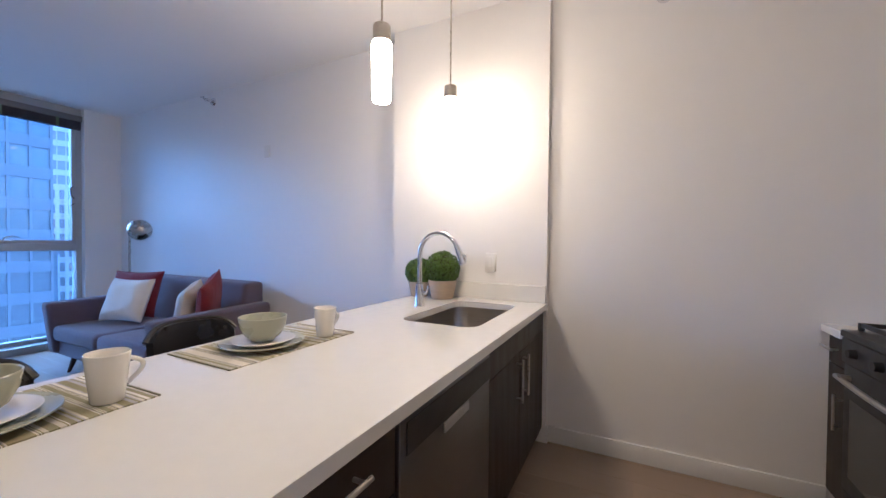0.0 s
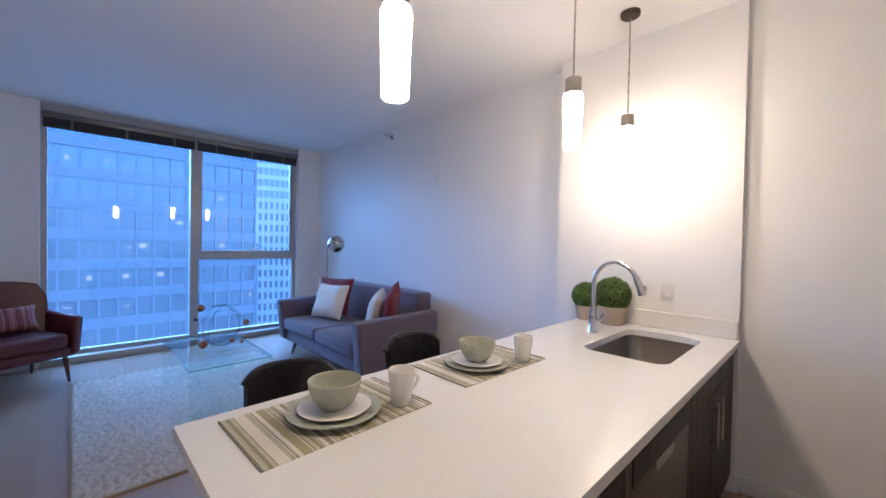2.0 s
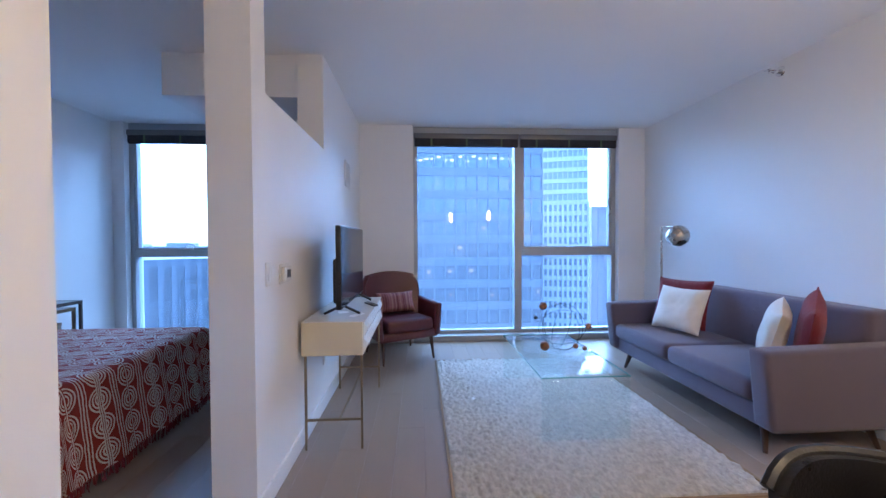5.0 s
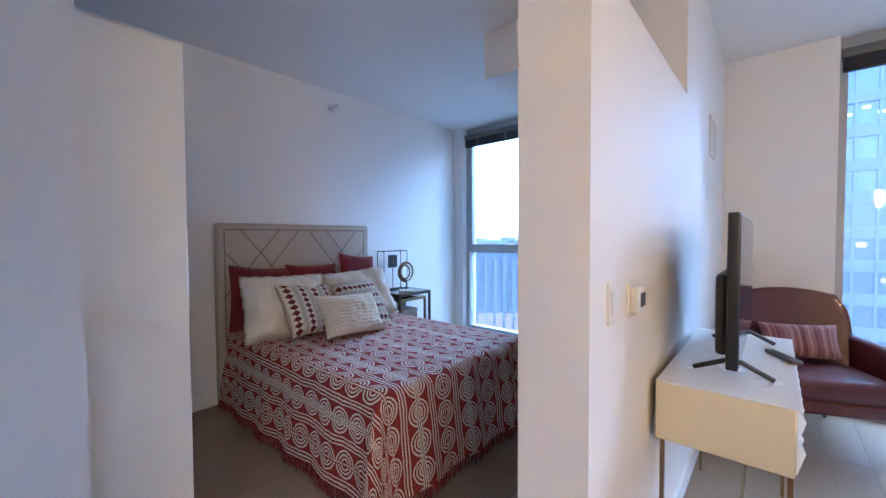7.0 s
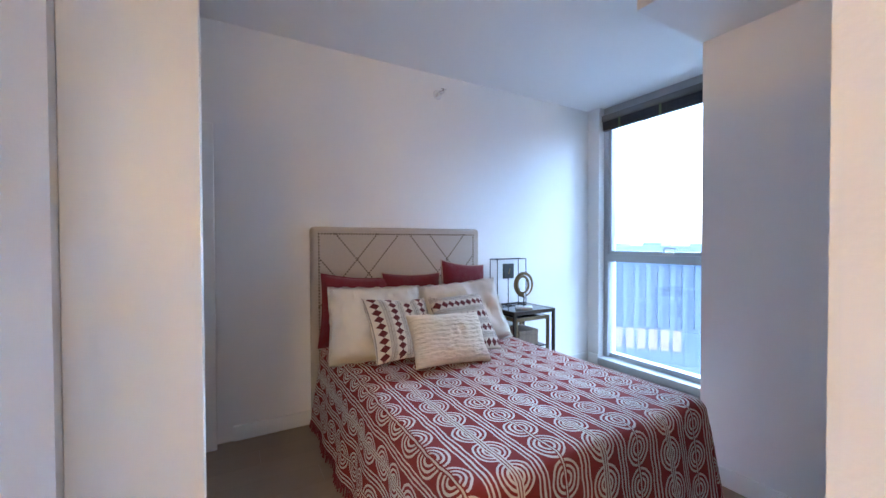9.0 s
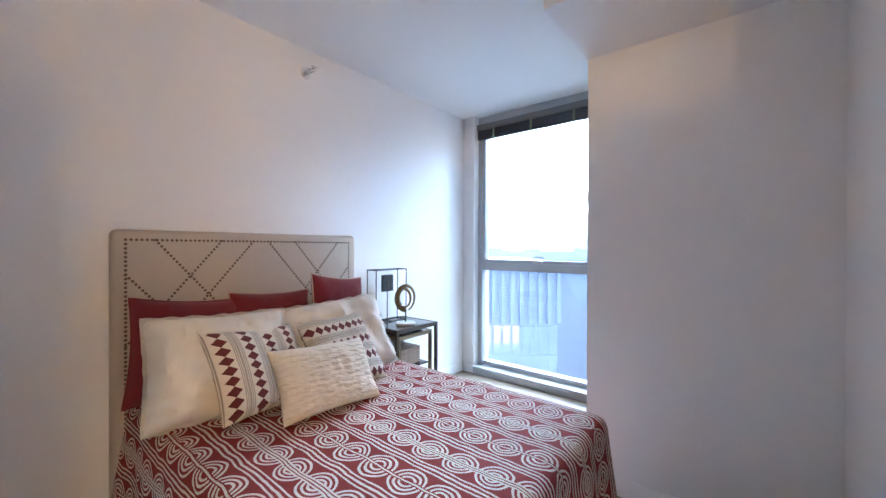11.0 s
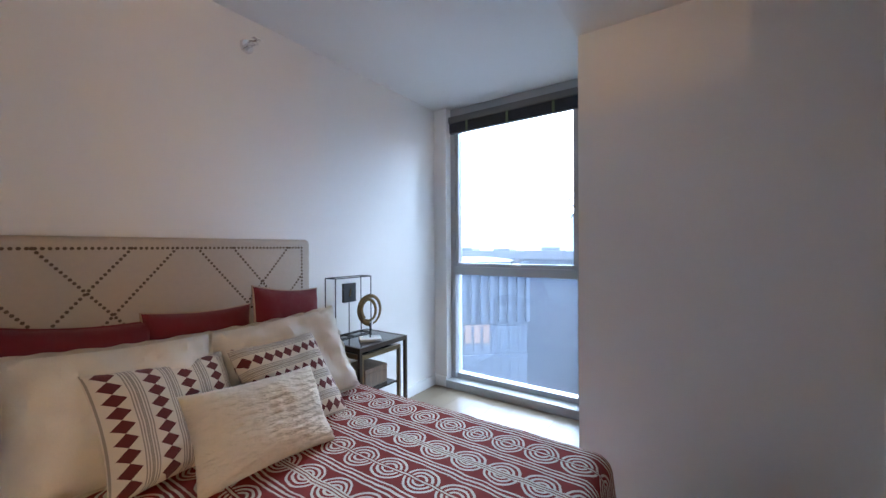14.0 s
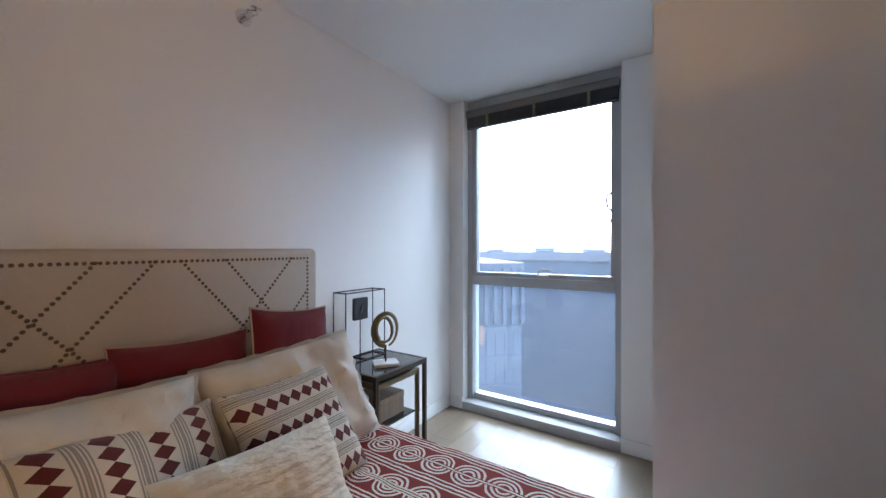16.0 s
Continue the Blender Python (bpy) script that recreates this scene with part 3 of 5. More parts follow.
# ---- closet doors ----
def bifold(x0, x1, y, label, pull):
    d = thing("bifold_door", label, "door", "folded closet doors", at(x1, y, 0), kind="structure")
    for k in (0, 1):
        leaf = part("door_leaf", soft_box(x0, x1, y + 0.04 * k, y + 0.04 * k + 0.034, 0.012, 2.085, 0.003, 1), DOOR_PAINT, d, world=True)
        if k and pull:
            c = (x0 + x1) / 2
            bar = merged(rod((c, y + 0.1, 0.9), (c, y + 0.1, 1.02), 0.005), rod((c, y + 0.073, 0.915), (c, y + 0.1, 0.915), 0.004), rod((c, y + 0.073, 1.005), (c, y + 0.1, 1.005), 0.004))
            part("door_handle", bar, STEEL, leaf, "small steel bar handle", world=True)
    return d


bifold(-3.027, -2.73, -4.72, "white bifold closet door folded open against the wall", True)
bifold(-3.036, -2.7285, -3.25, "white bifold closet door folded open into the bedroom", False)

# ---- kitchen ----
CT = 0.87  # the worktop's height
peninsula = thing("worktop", "white quartz peninsula worktop with an undermount cutout", "worktop", m=at(-1.69, 0.65, CT))
SX0, SX1, SY0, SY1 = -1.77, -1.378, 1.005, 1.69  # the sink's opening


def ring_slab(x0, x1, y0, y1, hx0, hx1, hy0, hy1, z0, z1, r=0.07, n=6):
    """A slab with a round-cornered opening."""
    bm = bmesh.new()
    inner, outer = [], []
    cs = [(hx1 - r, hy1 - r, 0, (x1, y1)), (hx0 + r, hy1 - r, 90, (x0, y1)), (hx0 + r, hy0 + r, 180, (x0, y0)), (hx1 - r, hy0 + r, 270, (x1, y0))]
    for cx, cy, a0, corner in cs:
        for k in range(n + 1):
            a = radians(a0 + 90 * k / n)
            inner.append((cx + r * math.cos(a), cy + r * math.sin(a)))
            outer.append(corner)
    for z, up in ((z1, True), (z0, False)):
        iv = [bm.verts.new((*p, z)) for p in inner]
        ov = {c: bm.verts.new((*c, z)) for c in {c for c in outer}}
        m = len(inner)
        for k in range(m):
            l = (k + 1) % m
            f = [iv[k], iv[l], ov[outer[l]], ov[outer[k]]]
            f = [v for i, v in enumerate(f) if v not in f[:i]]
            bm.faces.new(f if not up else f[::-1])
        if up:
            top_i, top_o = iv, ov
        else:
            for k in range(m):
                l = (k + 1) % m
                bm.faces.new((top_i[k], top_i[l], iv[l], iv[k]))
            cl = [c[3] for c in cs]
            for k in range(4):
                a, b = cl[k], cl[(k + 1) % 4]
                bm.faces.new((top_o[a], ov[a], ov[b], top_o[b]))
    bmesh.ops.recalc_face_normals(bm, faces=bm.faces[:])
    return bm


part("slab", ring_slab(-2.137, -1.238, -0.633, YS - 0.001, SX0, SX1, SY0, SY1, CT - 0.035, CT), QUARTZ, peninsula, smooth=False, world=True)
part("backsplash", soft_box(-2.137, -1.247, YS - 0.024, YS - 0.001, CT, CT + 0.105, 0.003, 1), QUARTZ, peninsula, "low white quartz upstand", world=True)

sink = thing("sink", "undermount stainless steel single bowl sink", "sink", m=at(-1.59, 1.37, CT))


def bowl_mesh(x0, x1, y0, y1, z0, z1, r=0.075, n=7):
    bm = bmesh.new()
    rings = []
    for z, inset, rr in ((z1, -0.004, r), (z1 - 0.01, -0.004, r), (z0 + 0.04, 0.008, r), (z0 + 0.012, 0.018, r), (z0, 0.045, r * 0.8)):
        ring = []
        for cx, cy, a0 in ((x1 - inset - rr, y1 - inset - rr, 0), (x0 + inset + rr, y1 - inset - rr, 90), (x0 + inset + rr, y0 + inset + rr, 180), (x1 - inset - rr, y0 + inset + rr, 270)):
            for k in range(n + 1):
                a = radians(a0 + 90 * k / n)
                ring.append(bm.verts.new((cx + rr * math.cos(a), cy + rr * math.sin(a), z)))
        rings.append(ring)
    for a, b in zip(rings, rings[1:]):
        m = len(a)
        for k in range(m):
            bm.faces.new((a[k], a[(k + 1) % m], b[(k + 1) % m], b[k]))
    bm.faces.new(rings[-1])
    bmesh.ops.recalc_face_normals(bm, faces=bm.faces[:])
    bmesh.ops.reverse_faces(bm, faces=bm.faces[:])
    return bm


part("basin", bowl_mesh(SX0, SX1, SY0, SY1, 0.655, CT - 0.035), SINK_STEEL, sink, world=True)
part("drain", lathe([(0, 0.004), (0.02, 0.004), (0.026, 0.006), (0.042, 0.006), (0.045, 0.0)], 24, (-1.575, 1.35, 0.656)), CHROME, sink, "round chrome drain", world=True)

faucet = thing("faucet", "chrome gooseneck kitchen faucet with pull-down spray", "faucet", m=at(-1.872, 1.385, CT))
part("base", lathe([(0.0, 0), (0.031, 0), (0.031, 0.006), (0.027, 0.012), (0.025, 0.09), (0.022, 0.13), (0.0, 0.13)], 20), CHROME, faucet)
arc = [(0, 0, 0.12), (0, 0, 0.28)] + [(0.122 - 0.122 * math.cos(radians(a)), 0, 0.3 + 0.122 * math.sin(radians(a))) for a in range(0, 160, 12)]
part("neck", tube(arc, 0.0135, 14), CHROME, faucet)
part("spray_head", merged(tube([arc[-1], (0.256, 0, 0.295), (0.27, 0, 0.25)], 0.017, 14, r_end=0.02), soft_box(0.27, 0.292, -0.008, 0.008, 0.262, 0.307, 0.004, 2)), CHROME, faucet)
part("lever", merged(rod((0.02, 0, 0.075), (0.045, -0.004, 0.08), 0.012, 12), tube([(0.045, -0.004, 0.08), (0.06, -0.006, 0.12)], 0.006, 8)), CHROME, faucet)


def bar_pull(x, y, z0, z1, vertical=True, length=0.1):
    """A round bar pull that stands off a front facing +x or -x."""
    s = 1 if x < -0.5 else -1
    if vertical:
        return merged(rod((x + s * 0.03, y, z0), (x + s * 0.03, y, z1), 0.006), rod((x, y, z0 + 0.02), (x + s * 0.03, y, z0 + 0.02), 0.005), rod((x, y, z1 - 0.02), (x + s * 0.03, y, z1 - 0.02), 0.005))
    return merged(rod((x + s * 0.03, y - length / 2, z0), (x + s * 0.03, y + length / 2, z0), 0.006), rod((x, y - length / 2 + 0.02, z0), (x + s * 0.03, y - length / 2 + 0.02, z0), 0.005), rod((x, y + length / 2 - 0.02, z0), (x + s * 0.03, y + length / 2 - 0.02, z0), 0.005))


XF = -1.262  # the fronts under the peninsula
drawers = thing("base_cabinet", "dark espresso base cabinet with steel bar pulls", "cabinet", "peninsula base cabinets", at(-1.5, -0.1, 0))
part("body", boxes((-1.78, XF - 0.02, -0.612, 0.226, 0.09, CT - 0.036)), ESPRESSO, drawers, smooth=False, world=True)
part("toe_kick", boxes((-1.78, XF - 0.08, -0.612, 0.226, 0.0, 0.09)), BLACK, drawers, smooth=False, world=True)
for y0, y1 in ((-0.61, -0.196), (-0.192, 0.223)):
    for z0, z1 in ((0.095, 0.655), (0.659, CT - 0.045)):
        d = part("drawer_front" if z0 > 0.5 else "door", soft_box(XF - 0.019, XF, y0, y1, z0, z1, 0.002, 1), ESPRESSO, drawers, world=True)
        part("handle", bar_pull(XF, (y0 + y1) / 2, 0.772, 0, False, 0.16) if z0 > 0.5 else bar_pull(XF, y1 - 0.04, 0.46, 0.62), STEEL, d, "brushed steel bar pull", world=True)
dw = thing("dishwasher", "stainless steel dishwasher with a dark control strip", "dishwasher", m=at(-1.5, 0.63, 0))
part("body", boxes((-1.78, XF - 0.03, 0.231, 0.86, 0.02, CT - 0.036)), BLACK, dw, smooth=False, world=True)
part("door", soft_box(XF - 0.029, XF + 0.006, 0.233, 0.858, 0.1, CT - 0.05, 0.006, 2), DARKSTEEL, dw, "brushed dark steel door", world=True)
part("control_strip", soft_box(XF + 0.006, XF + 0.0095, 0.26, 0.85, 0.725, 0.808, 0.001, 1), BLACK, dw, "glossy dark strip", world=True)
part("pocket_handle", soft_box(XF + 0.006, XF + 0.012, 0.46, 0.64, 0.69, 0.722, 0.002, 1), STEEL, dw, world=True)
part("toe_kick", boxes((XF - 0.1, XF - 0.08, 0.233, 0.858, 0.0, 0.098)), BLACK, dw, smooth=False, world=True)
sc = thing("base_cabinet", "dark espresso sink base cabinet with two doors", "cabinet", "peninsula base cabinets", at(-1.5, 1.4, 0))
part("body", boxes((-1.86, XF - 0.02, 0.865, 0.887, 0.09, CT - 0.036), (-1.86, XF - 0.02, 1.83, YS - 0.002, 0.09, CT - 0.036), (-1.86, -1.84, 0.887, 1.83, 0.09, CT - 0.036), (-1.84, XF - 0.02, 0.887, 1.83, 0.09, 0.11)), ESPRESSO, sc, smooth=False, world=True)
part("toe_kick", boxes((-1.78, XF - 0.08, 0.865, YS - 0.002, 0.0, 0.09)), BLACK, sc, smooth=False, world=True)
part("false_front", soft_box(XF - 0.019, XF, 0.867, 1.79, 0.707, CT - 0.045, 0.002, 1), ESPRESSO, sc, world=True)
for y0, y1, hy in ((0.867, 1.314, 1.262), (1.318, 1.79, 1.37)):
    d = part("door", soft_box(XF - 0.019, XF, y0, y1, 0.095, 0.703, 0.002, 1), ESPRESSO, sc, world=True)
    part("handle", bar_pull(XF, hy, 0.48, 0.685), STEEL, d, "brushed steel bar pull", world=True)
part("filler_strip", soft_box(XF - 0.019, XF - 0.002, 1.794, YS - 0.003, 0.095, CT - 0.045, 0.002, 1), ESPRESSO, sc, world=True)

# the run with the cooker
rc = thing("base_cabinet", "narrow dark espresso base cabinet beside the cooker", "cabinet", m=at(0.35, 1.85, 0))
part("body", boxes((0.08, 0.7, 1.725, YK - 0.002, 0.09, CT - 0.036)), ESPRESSO, rc, smooth=False, world=True)
part("toe_kick", boxes((0.14, 0.7, 1.725, YK - 0.002, 0, 0.09)), BLACK, rc, smooth=False, world=True)
d = part("drawer_front", soft_box(0.06, 0.079, 1.727, YK - 0.004, 0.7, CT - 0.045, 0.002, 1), ESPRESSO, rc, world=True)
part("handle", bar_pull(0.06, 1.86, 0.77, 0, False, 0.14), STEEL, d, "brushed steel bar pull", world=True)
d = part("door", soft_box(0.06, 0.079, 1.727, YK - 0.004, 0.095, 0.696, 0.002, 1), ESPRESSO, rc, world=True)
part("handle", bar_pull(0.06, 1.76, 0.42, 0.58), STEEL, d, "brushed steel bar pull", world=True)
solid("worktop", soft_box(0.03, 0.7, 1.722, YK - 0.001, CT - 0.035, CT, 0.003, 1), QUARTZ, "white quartz worktop beside the cooker", "worktop")
rg = thing("cooker", "black and stainless steel gas cooker with iron grates", "cooker", m=at(0.38, 1.33, 0))
part("body", boxes((0.08, 0.68, 0.955, 1.718, 0.03, CT - 0.02)), DARKSTEEL, rg, smooth=False, world=True)
part("cooktop", soft_box(0.03, 0.685, 0.952, 1.72, CT - 0.02, CT + 0.012, 0.008, 2), BLACK, rg, world=True)
part("control_panel", soft_box(0.035, 0.079, 0.957, 1.716, 0.745, CT - 0.021, 0.006, 2), BLACK, rg, world=True)
part("oven_door", soft_box(0.045, 0.079, 0.957, 1.716, 0.2, 0.74, 0.005, 2), BLACK, rg, world=True)
part("oven_window", soft_box(0.042, 0.045, 1.02, 1.655, 0.27, 0.6, 0.001, 1), SMOKED, rg, "dark glass", world=True)
hp = [(0.045, 1.0, 0.685), (0.0, 1.0, 0.69)] + [(-0.012 * math.sin(math.pi * k / 10), 1.0 + 0.066 * k, 0.69) for k in range(1, 11)] + [(0.045, 1.66, 0.685)]
part("oven_handle", tube(hp, 0.011, 10), STEEL, rg, "curved steel bar handle", world=True)
part("drawer", soft_box(0.05, 0.079, 0.957, 1.716, 0.05, 0.19, 0.004, 1), BLACK, rg, world=True)
for cx in (0.22, 0.52):
    for cy in (1.15, 1.53):
        g = [(cx - 0.13, cx + 0.13, cy - 0.006, cy + 0.006, CT + 0.03, CT + 0.045), (cx - 0.006, cx + 0.006, cy - 0.17, cy + 0.17, CT + 0.03, CT + 0.045)]
        g += [(cx - 0.13, cx + 0.13, cy + s * 0.17 - 0.006, cy + s * 0.17 + 0.006, CT + 0.028, CT + 0.045) for s in (-1, 1)]
        g += [(cx + s * 0.13 - 0.006, cx + s * 0.13 + 0.006, cy - 0.17, cy + 0.17, CT + 0.028, CT + 0.045) for s in (-1, 1)]
        g += [(cx + a * 0.13 - 0.008, cx + a * 0.13 + 0.008, cy + c * 0.17 - 0.008, cy + c * 0.17 + 0.008, CT + 0.012, CT + 0.045) for a in (-1, 1) for c in (-1, 1)]
        part("grate", boxes(*g), IRON, rg, "cast iron grate", smooth=False, world=True)
        part("burner", lathe([(0, 0.018), (0.04, 0.018), (0.045, 0.012), (0.045, 0)], 20, (cx, cy, CT + 0.012)), IRON, rg, world=True)
for k in range(4):
    y = 1.06 + 0.18 * k
    part("knob", tube([(0.035, y, 0.8), (0.01, y, 0.8)], 0.02, 16, r_end=0.017), BLACK, rg, "round black knob", world=True)


def pendant(x, y, z):
    """A frosted glass cylinder under a nickel cap, on a thin rod."""
    p = thing("pendant_lamp", "lit frosted glass pendant lamp with a nickel cap", "lamp", "pendants over the peninsula", at(x, y, z))
    part("shade", lathe([(0.0, 0.0), (0.036, 0.0), (0.039, 0.004), (0.0405, 0.08), (0.0435, 0.19), (0.044, 0.235), (0.041, 0.25), (0.0, 0.25)], 32), LAMP_GLASS, p, "glowing frosted glass cylinder")
    part("lens", lathe([(0.0, -0.0015), (0.034, -0.0015), (0.034, 0.0005), (0.0, 0.0005)], 28), LAMP_BULB, p, "bright open end of the cylinder")
    part("bulb", lathe([(0.043, 0.205), (0.0447, 0.206), (0.0447, 0.238), (0.042, 0.239)], 28), LAMP_BAND, p, "bright band at the bulb")
    part("cap", lathe([(0.0, 0.25), (0.037, 0.25), (0.037, 0.318), (0.035, 0.322), (0.0, 0.322)], 28), NICKEL, p, "brushed nickel cap")
    part("rod", rod((0, 0, 0.32), (0, 0, CEIL - z - 0.02), 0.0045), NICKEL, p)
    part("canopy", lathe([(0.0, 0), (0.05, 0), (0.055, 0.006), (0.055, 0.025), (0.0, 0.025)], 28, (0, 0, CEIL - z - 0.025)), BRONZE, p, "dark round ceiling plate")


pendant(-1.76, -0.183, 1.79)
pendant(-1.75, 0.835, 1.84)
pendant(-1.765, 1.55, 1.85)


def leaf_ball(r, count, seed):
    """Many small folded leaves round a clipped ball, over a dark twig core."""
    rnd = random.Random(seed)
    verts, faces = [], []
    for k in range(count):
        z = 1 - 2 * (k + 0.5) / count
        a = k * 2.39996 + rnd.uniform(-0.2, 0.2)
        q = math.sqrt(1 - z * z)
        nrm = Vector((q * math.cos(a), q * math.sin(a), z))
        c = nrm * r * rnd.uniform(0.88, 1.05)
        t = nrm.orthogonal().normalized()
        t.rotate(Matrix.Rotation(rnd.uniform(0, 6.28), 3, nrm))
        d = (t + nrm * rnd.uniform(0.1, 1.1)).normalized()
        s = d.cross(nrm).normalized()
        l, w = rnd.uniform(0.013, 0.021), rnd.uniform(0.005, 0.008)
        i = len(verts)
        verts += [c, c + d * l * 0.5 + s * w, c + d * l, c + d * l * 0.5 - s * w, c + d * l * 0.5 + nrm * 0.002]
        faces += [(i, i + 1, i + 4), (i + 1, i + 2, i + 4), (i + 2, i + 3, i + 4), (i + 3, i, i + 4)]
    me = bpy.data.meshes.new("leaves")
    me.from_pydata(verts, [], faces)
    me.materials.append(LEAF)
    return me


def boxwood(x, y, r, pr, ph, seed):
    p = thing("potted_boxwood", "clipped round boxwood ball in a pale clay pot", "plant", "boxwoods by the sink", at(x, y, CT))
    part("pot", lathe([(0, 0), (pr * 0.72, 0), (pr * 0.76, 0.006), (pr * 0.98, ph * 0.97), (pr, ph), (pr * 0.93, ph), (pr * 0.9, ph * 0.9), (0, ph * 0.9)], 32), CLAY, p, "pale ribbed clay pot")
    part("core", lathe([(0, -r * 0.86)] + [(r * 0.86 * math.cos(radians(a)), r * 0.86 * math.sin(radians(a))) for a in range(-75, 90, 15)] + [(0, r * 0.86)], 20, (0, 0, ph + r * 0.72)), TWIG, p)
    crown = new("crown", leaf_ball(r, 2600, seed))
    crown.parent = p
    crown.location = (0, 0, ph + r * 0.72)
    crown["label"] = "dense small green leaves"


boxwood(-1.9, 1.735, 0.106, 0.096, 0.12, 3)
boxwood(-2.085, 1.75, 0.088, 0.075, 0.1, 7)

# table settings
for cy, tilt in ((-0.273, 1.5), (0.44, -1.0)):
    pm = thing("placemat", "striped sage and grey woven placemat", "placemat", "place settings", at(-1.925 if cy < 0 else -1.945, cy, CT, tilt))
    bm = bmesh.new()
    uvl = bm.loops.layers.uv.new("uv")
    nx, ny = 12, 18
    grid = [[bm.verts.new(((i / nx - 0.5) * 0.318, (j / ny - 0.5) * 0.52, 0.003 + 0.0012 * noise.noise(Vector((i, j, cy * 9))))) for i in range(nx + 1)] for j in range(ny + 1)]
    for j in range(ny):
        for i in range(nx):
            f = bm.faces.new((grid[j][i], grid[j][i + 1], grid[j + 1][i + 1], grid[j + 1][i]))
            for lp, c in zip(f.loops, ((j, i), (j, i + 1), (j + 1, i + 1), (j + 1, i))):
                lp[uvl].uv = (c[0] / ny, c[1] / nx)
    ex = bmesh.ops.extrude_face_region(bm, geom=bm.faces[:])
    bmesh.ops.translate(bm, vec=(0, 0, -0.0028), verts=[v for v in ex["geom"] if isinstance(v, bmesh.types.BMVert)])
    bmesh.ops.recalc_face_normals(bm, faces=bm.faces[:])
    part("woven_cloth", bm, MAT_STRIPES, pm)
    for s in (-1, 1):
        part("hem", soft_box(-0.16, 0.16, min(s * 0.2625, s * 0.2565), max(s * 0.2625, s * 0.2565), 0.0005, 0.0052, 0.001, 1), SAGE_CLOTH, pm, "folded end hem")
    py = cy + (0.0 if cy < 0 else -0.05)
    px = -1.91 if cy < 0 else -1.925
    z = CT + 0.005
    solid("dinner_plate", lathe([(0, 0.004), (0.075, 0.004), (0.08, 0), (0.085, 0.003), (0.128, 0.014), (0.136, 0.017), (0.135, 0.02), (0.126, 0.018), (0.08, 0.009), (0, 0.008)], 48, (px, py, z)), SAGE, "sage green glazed dinner plate on the placemat", "plate", "place settings")
    solid("side_plate", lathe([(0, 0.0), (0.06, 0.0), (0.064, 0.004), (0.1, 0.012), (0.106, 0.016), (0.1, 0.017), (0.062, 0.009), (0, 0.007)], 48, (px, py, z + 0.0095)), PORCELAIN, "white porcelain side plate on the dinner plate", "plate", "place settings")
    solid("bowl", lathe([(0, 0.0), (0.032, 0.0), (0.036, 0.004), (0.058, 0.022), (0.072, 0.05), (0.078, 0.083), (0.0765, 0.085), (0.074, 0.083), (0.068, 0.052), (0.054, 0.026), (0.03, 0.01), (0, 0.008)], 48, (px, py, z + 0.0175)), SAGE, "sage green glazed bowl on the plates", "bowl", "place settings")
    mg = thing("mug", "white porcelain mug on the placemat", "mug", "place settings", at(-1.835 if cy < 0 else -1.835, cy + (0.19 if cy < 0 else 0.155), z, 20))
    part("cup", lathe([(0, 0), (0.029, 0), (0.031, 0.003), (0.036, 0.05), (0.0425, 0.108), (0.041, 0.11), (0.0395, 0.108), (0.033, 0.05), (0.028, 0.008), (0, 0.007)], 40), PORCELAIN, mg)
    hpts = [(0.036 + 0.034 * math.sin(math.pi * k / 10), 0, 0.09 - 0.062 * k / 10 + 0.006 * math.sin(math.pi * k / 10)) for k in range(11)]
    hh = tube(hpts, 0.0055, 10)
    bmesh.ops.rotate(hh, cent=(0, 0, 0), matrix=Matrix.Rotation(radians(70), 3, "Z"), verts=hh.verts[:])
    part("handle", hh, PORCELAIN, mg)


def stool(x, y, rz):
    """A low-backed counter stool; its shell wraps round the seat."""
    s = thing("counter_stool", "black leather counter stool with stitched edge", "stool", "stools at the peninsula", at(x, y, 0, rz))
    # local: the sitter faces +x
    bm = bmesh.new()
    rows = []
    n = 20
    for j in range(7):
        row = []
        for i in range(n + 1):
            u = 2 * i / n - 1
            h = 0.6 + (0.3 - 0.05 * abs(u) ** 6) * j / 6
            row.append(bm.verts.new((-0.2 - 0.03 * j / 6 + 0.07 * u * u, (0.158 + 0.006 * j / 6) * u, h)))
        rows.append(row)
    for a, b in zip(rows, rows[1:]):
        for i in range(n):
            bm.faces.new((a[i], a[i + 1], b[i + 1], b[i]))
    bmesh.ops.recalc_face_normals(bm, faces=bm.faces[:])
    top = [v.co.copy() for v in rows[-1]]
    bmesh.ops.solidify(bm, geom=bm.faces[:], thickness=0.028)
    part("backrest", bm, BLACK_LEATHER, s)
    part("edge_piping", tube(top, 0.013, 8), BLACK_LEATHER, s)
    st = bmesh.new()
    for k in range(len(top) - 1):
        for q in (0.15, 0.65):
            c = top[k].lerp(top[k + 1], q) + Vector((0, 0, -0.016))
            out = Vector((-0.016, 0, 0))
            box(st, -0.0015, 0.0015, -0.004, 0.004, -0.0015, 0.0015, Matrix.Translation(c + out) @ Matrix.Rotation(math.atan2(out.y, out.x), 4, "Z"))
    part("stitching", st, STITCH, s, "pale contrast stitching", smooth=False)
    part("seat", soft_box(-0.18, 0.21, -0.165, 0.165, 0.56, 0.64, 0.03, 4), BLACK_LEATHER, s)
    for sx in (-1, 1):
        for sy in (-1, 1):
            part("leg", tube([(0.03 + sx * 0.13, sy * 0.12, 0.565), (0.03 + sx * 0.16, sy * 0.15, 0.0)], 0.014, 10, r_end=0.01), BLACK, s)
    for sy in (-1, 1):
        part("footrest", rod((-0.12, sy * 0.14, 0.2), (0.18, sy * 0.14, 0.2), 0.008), BLACK, s)
    part("footrest", rod((0.18, -0.14, 0.2), (0.18, 0.14, 0.2), 0.008), BLACK, s)


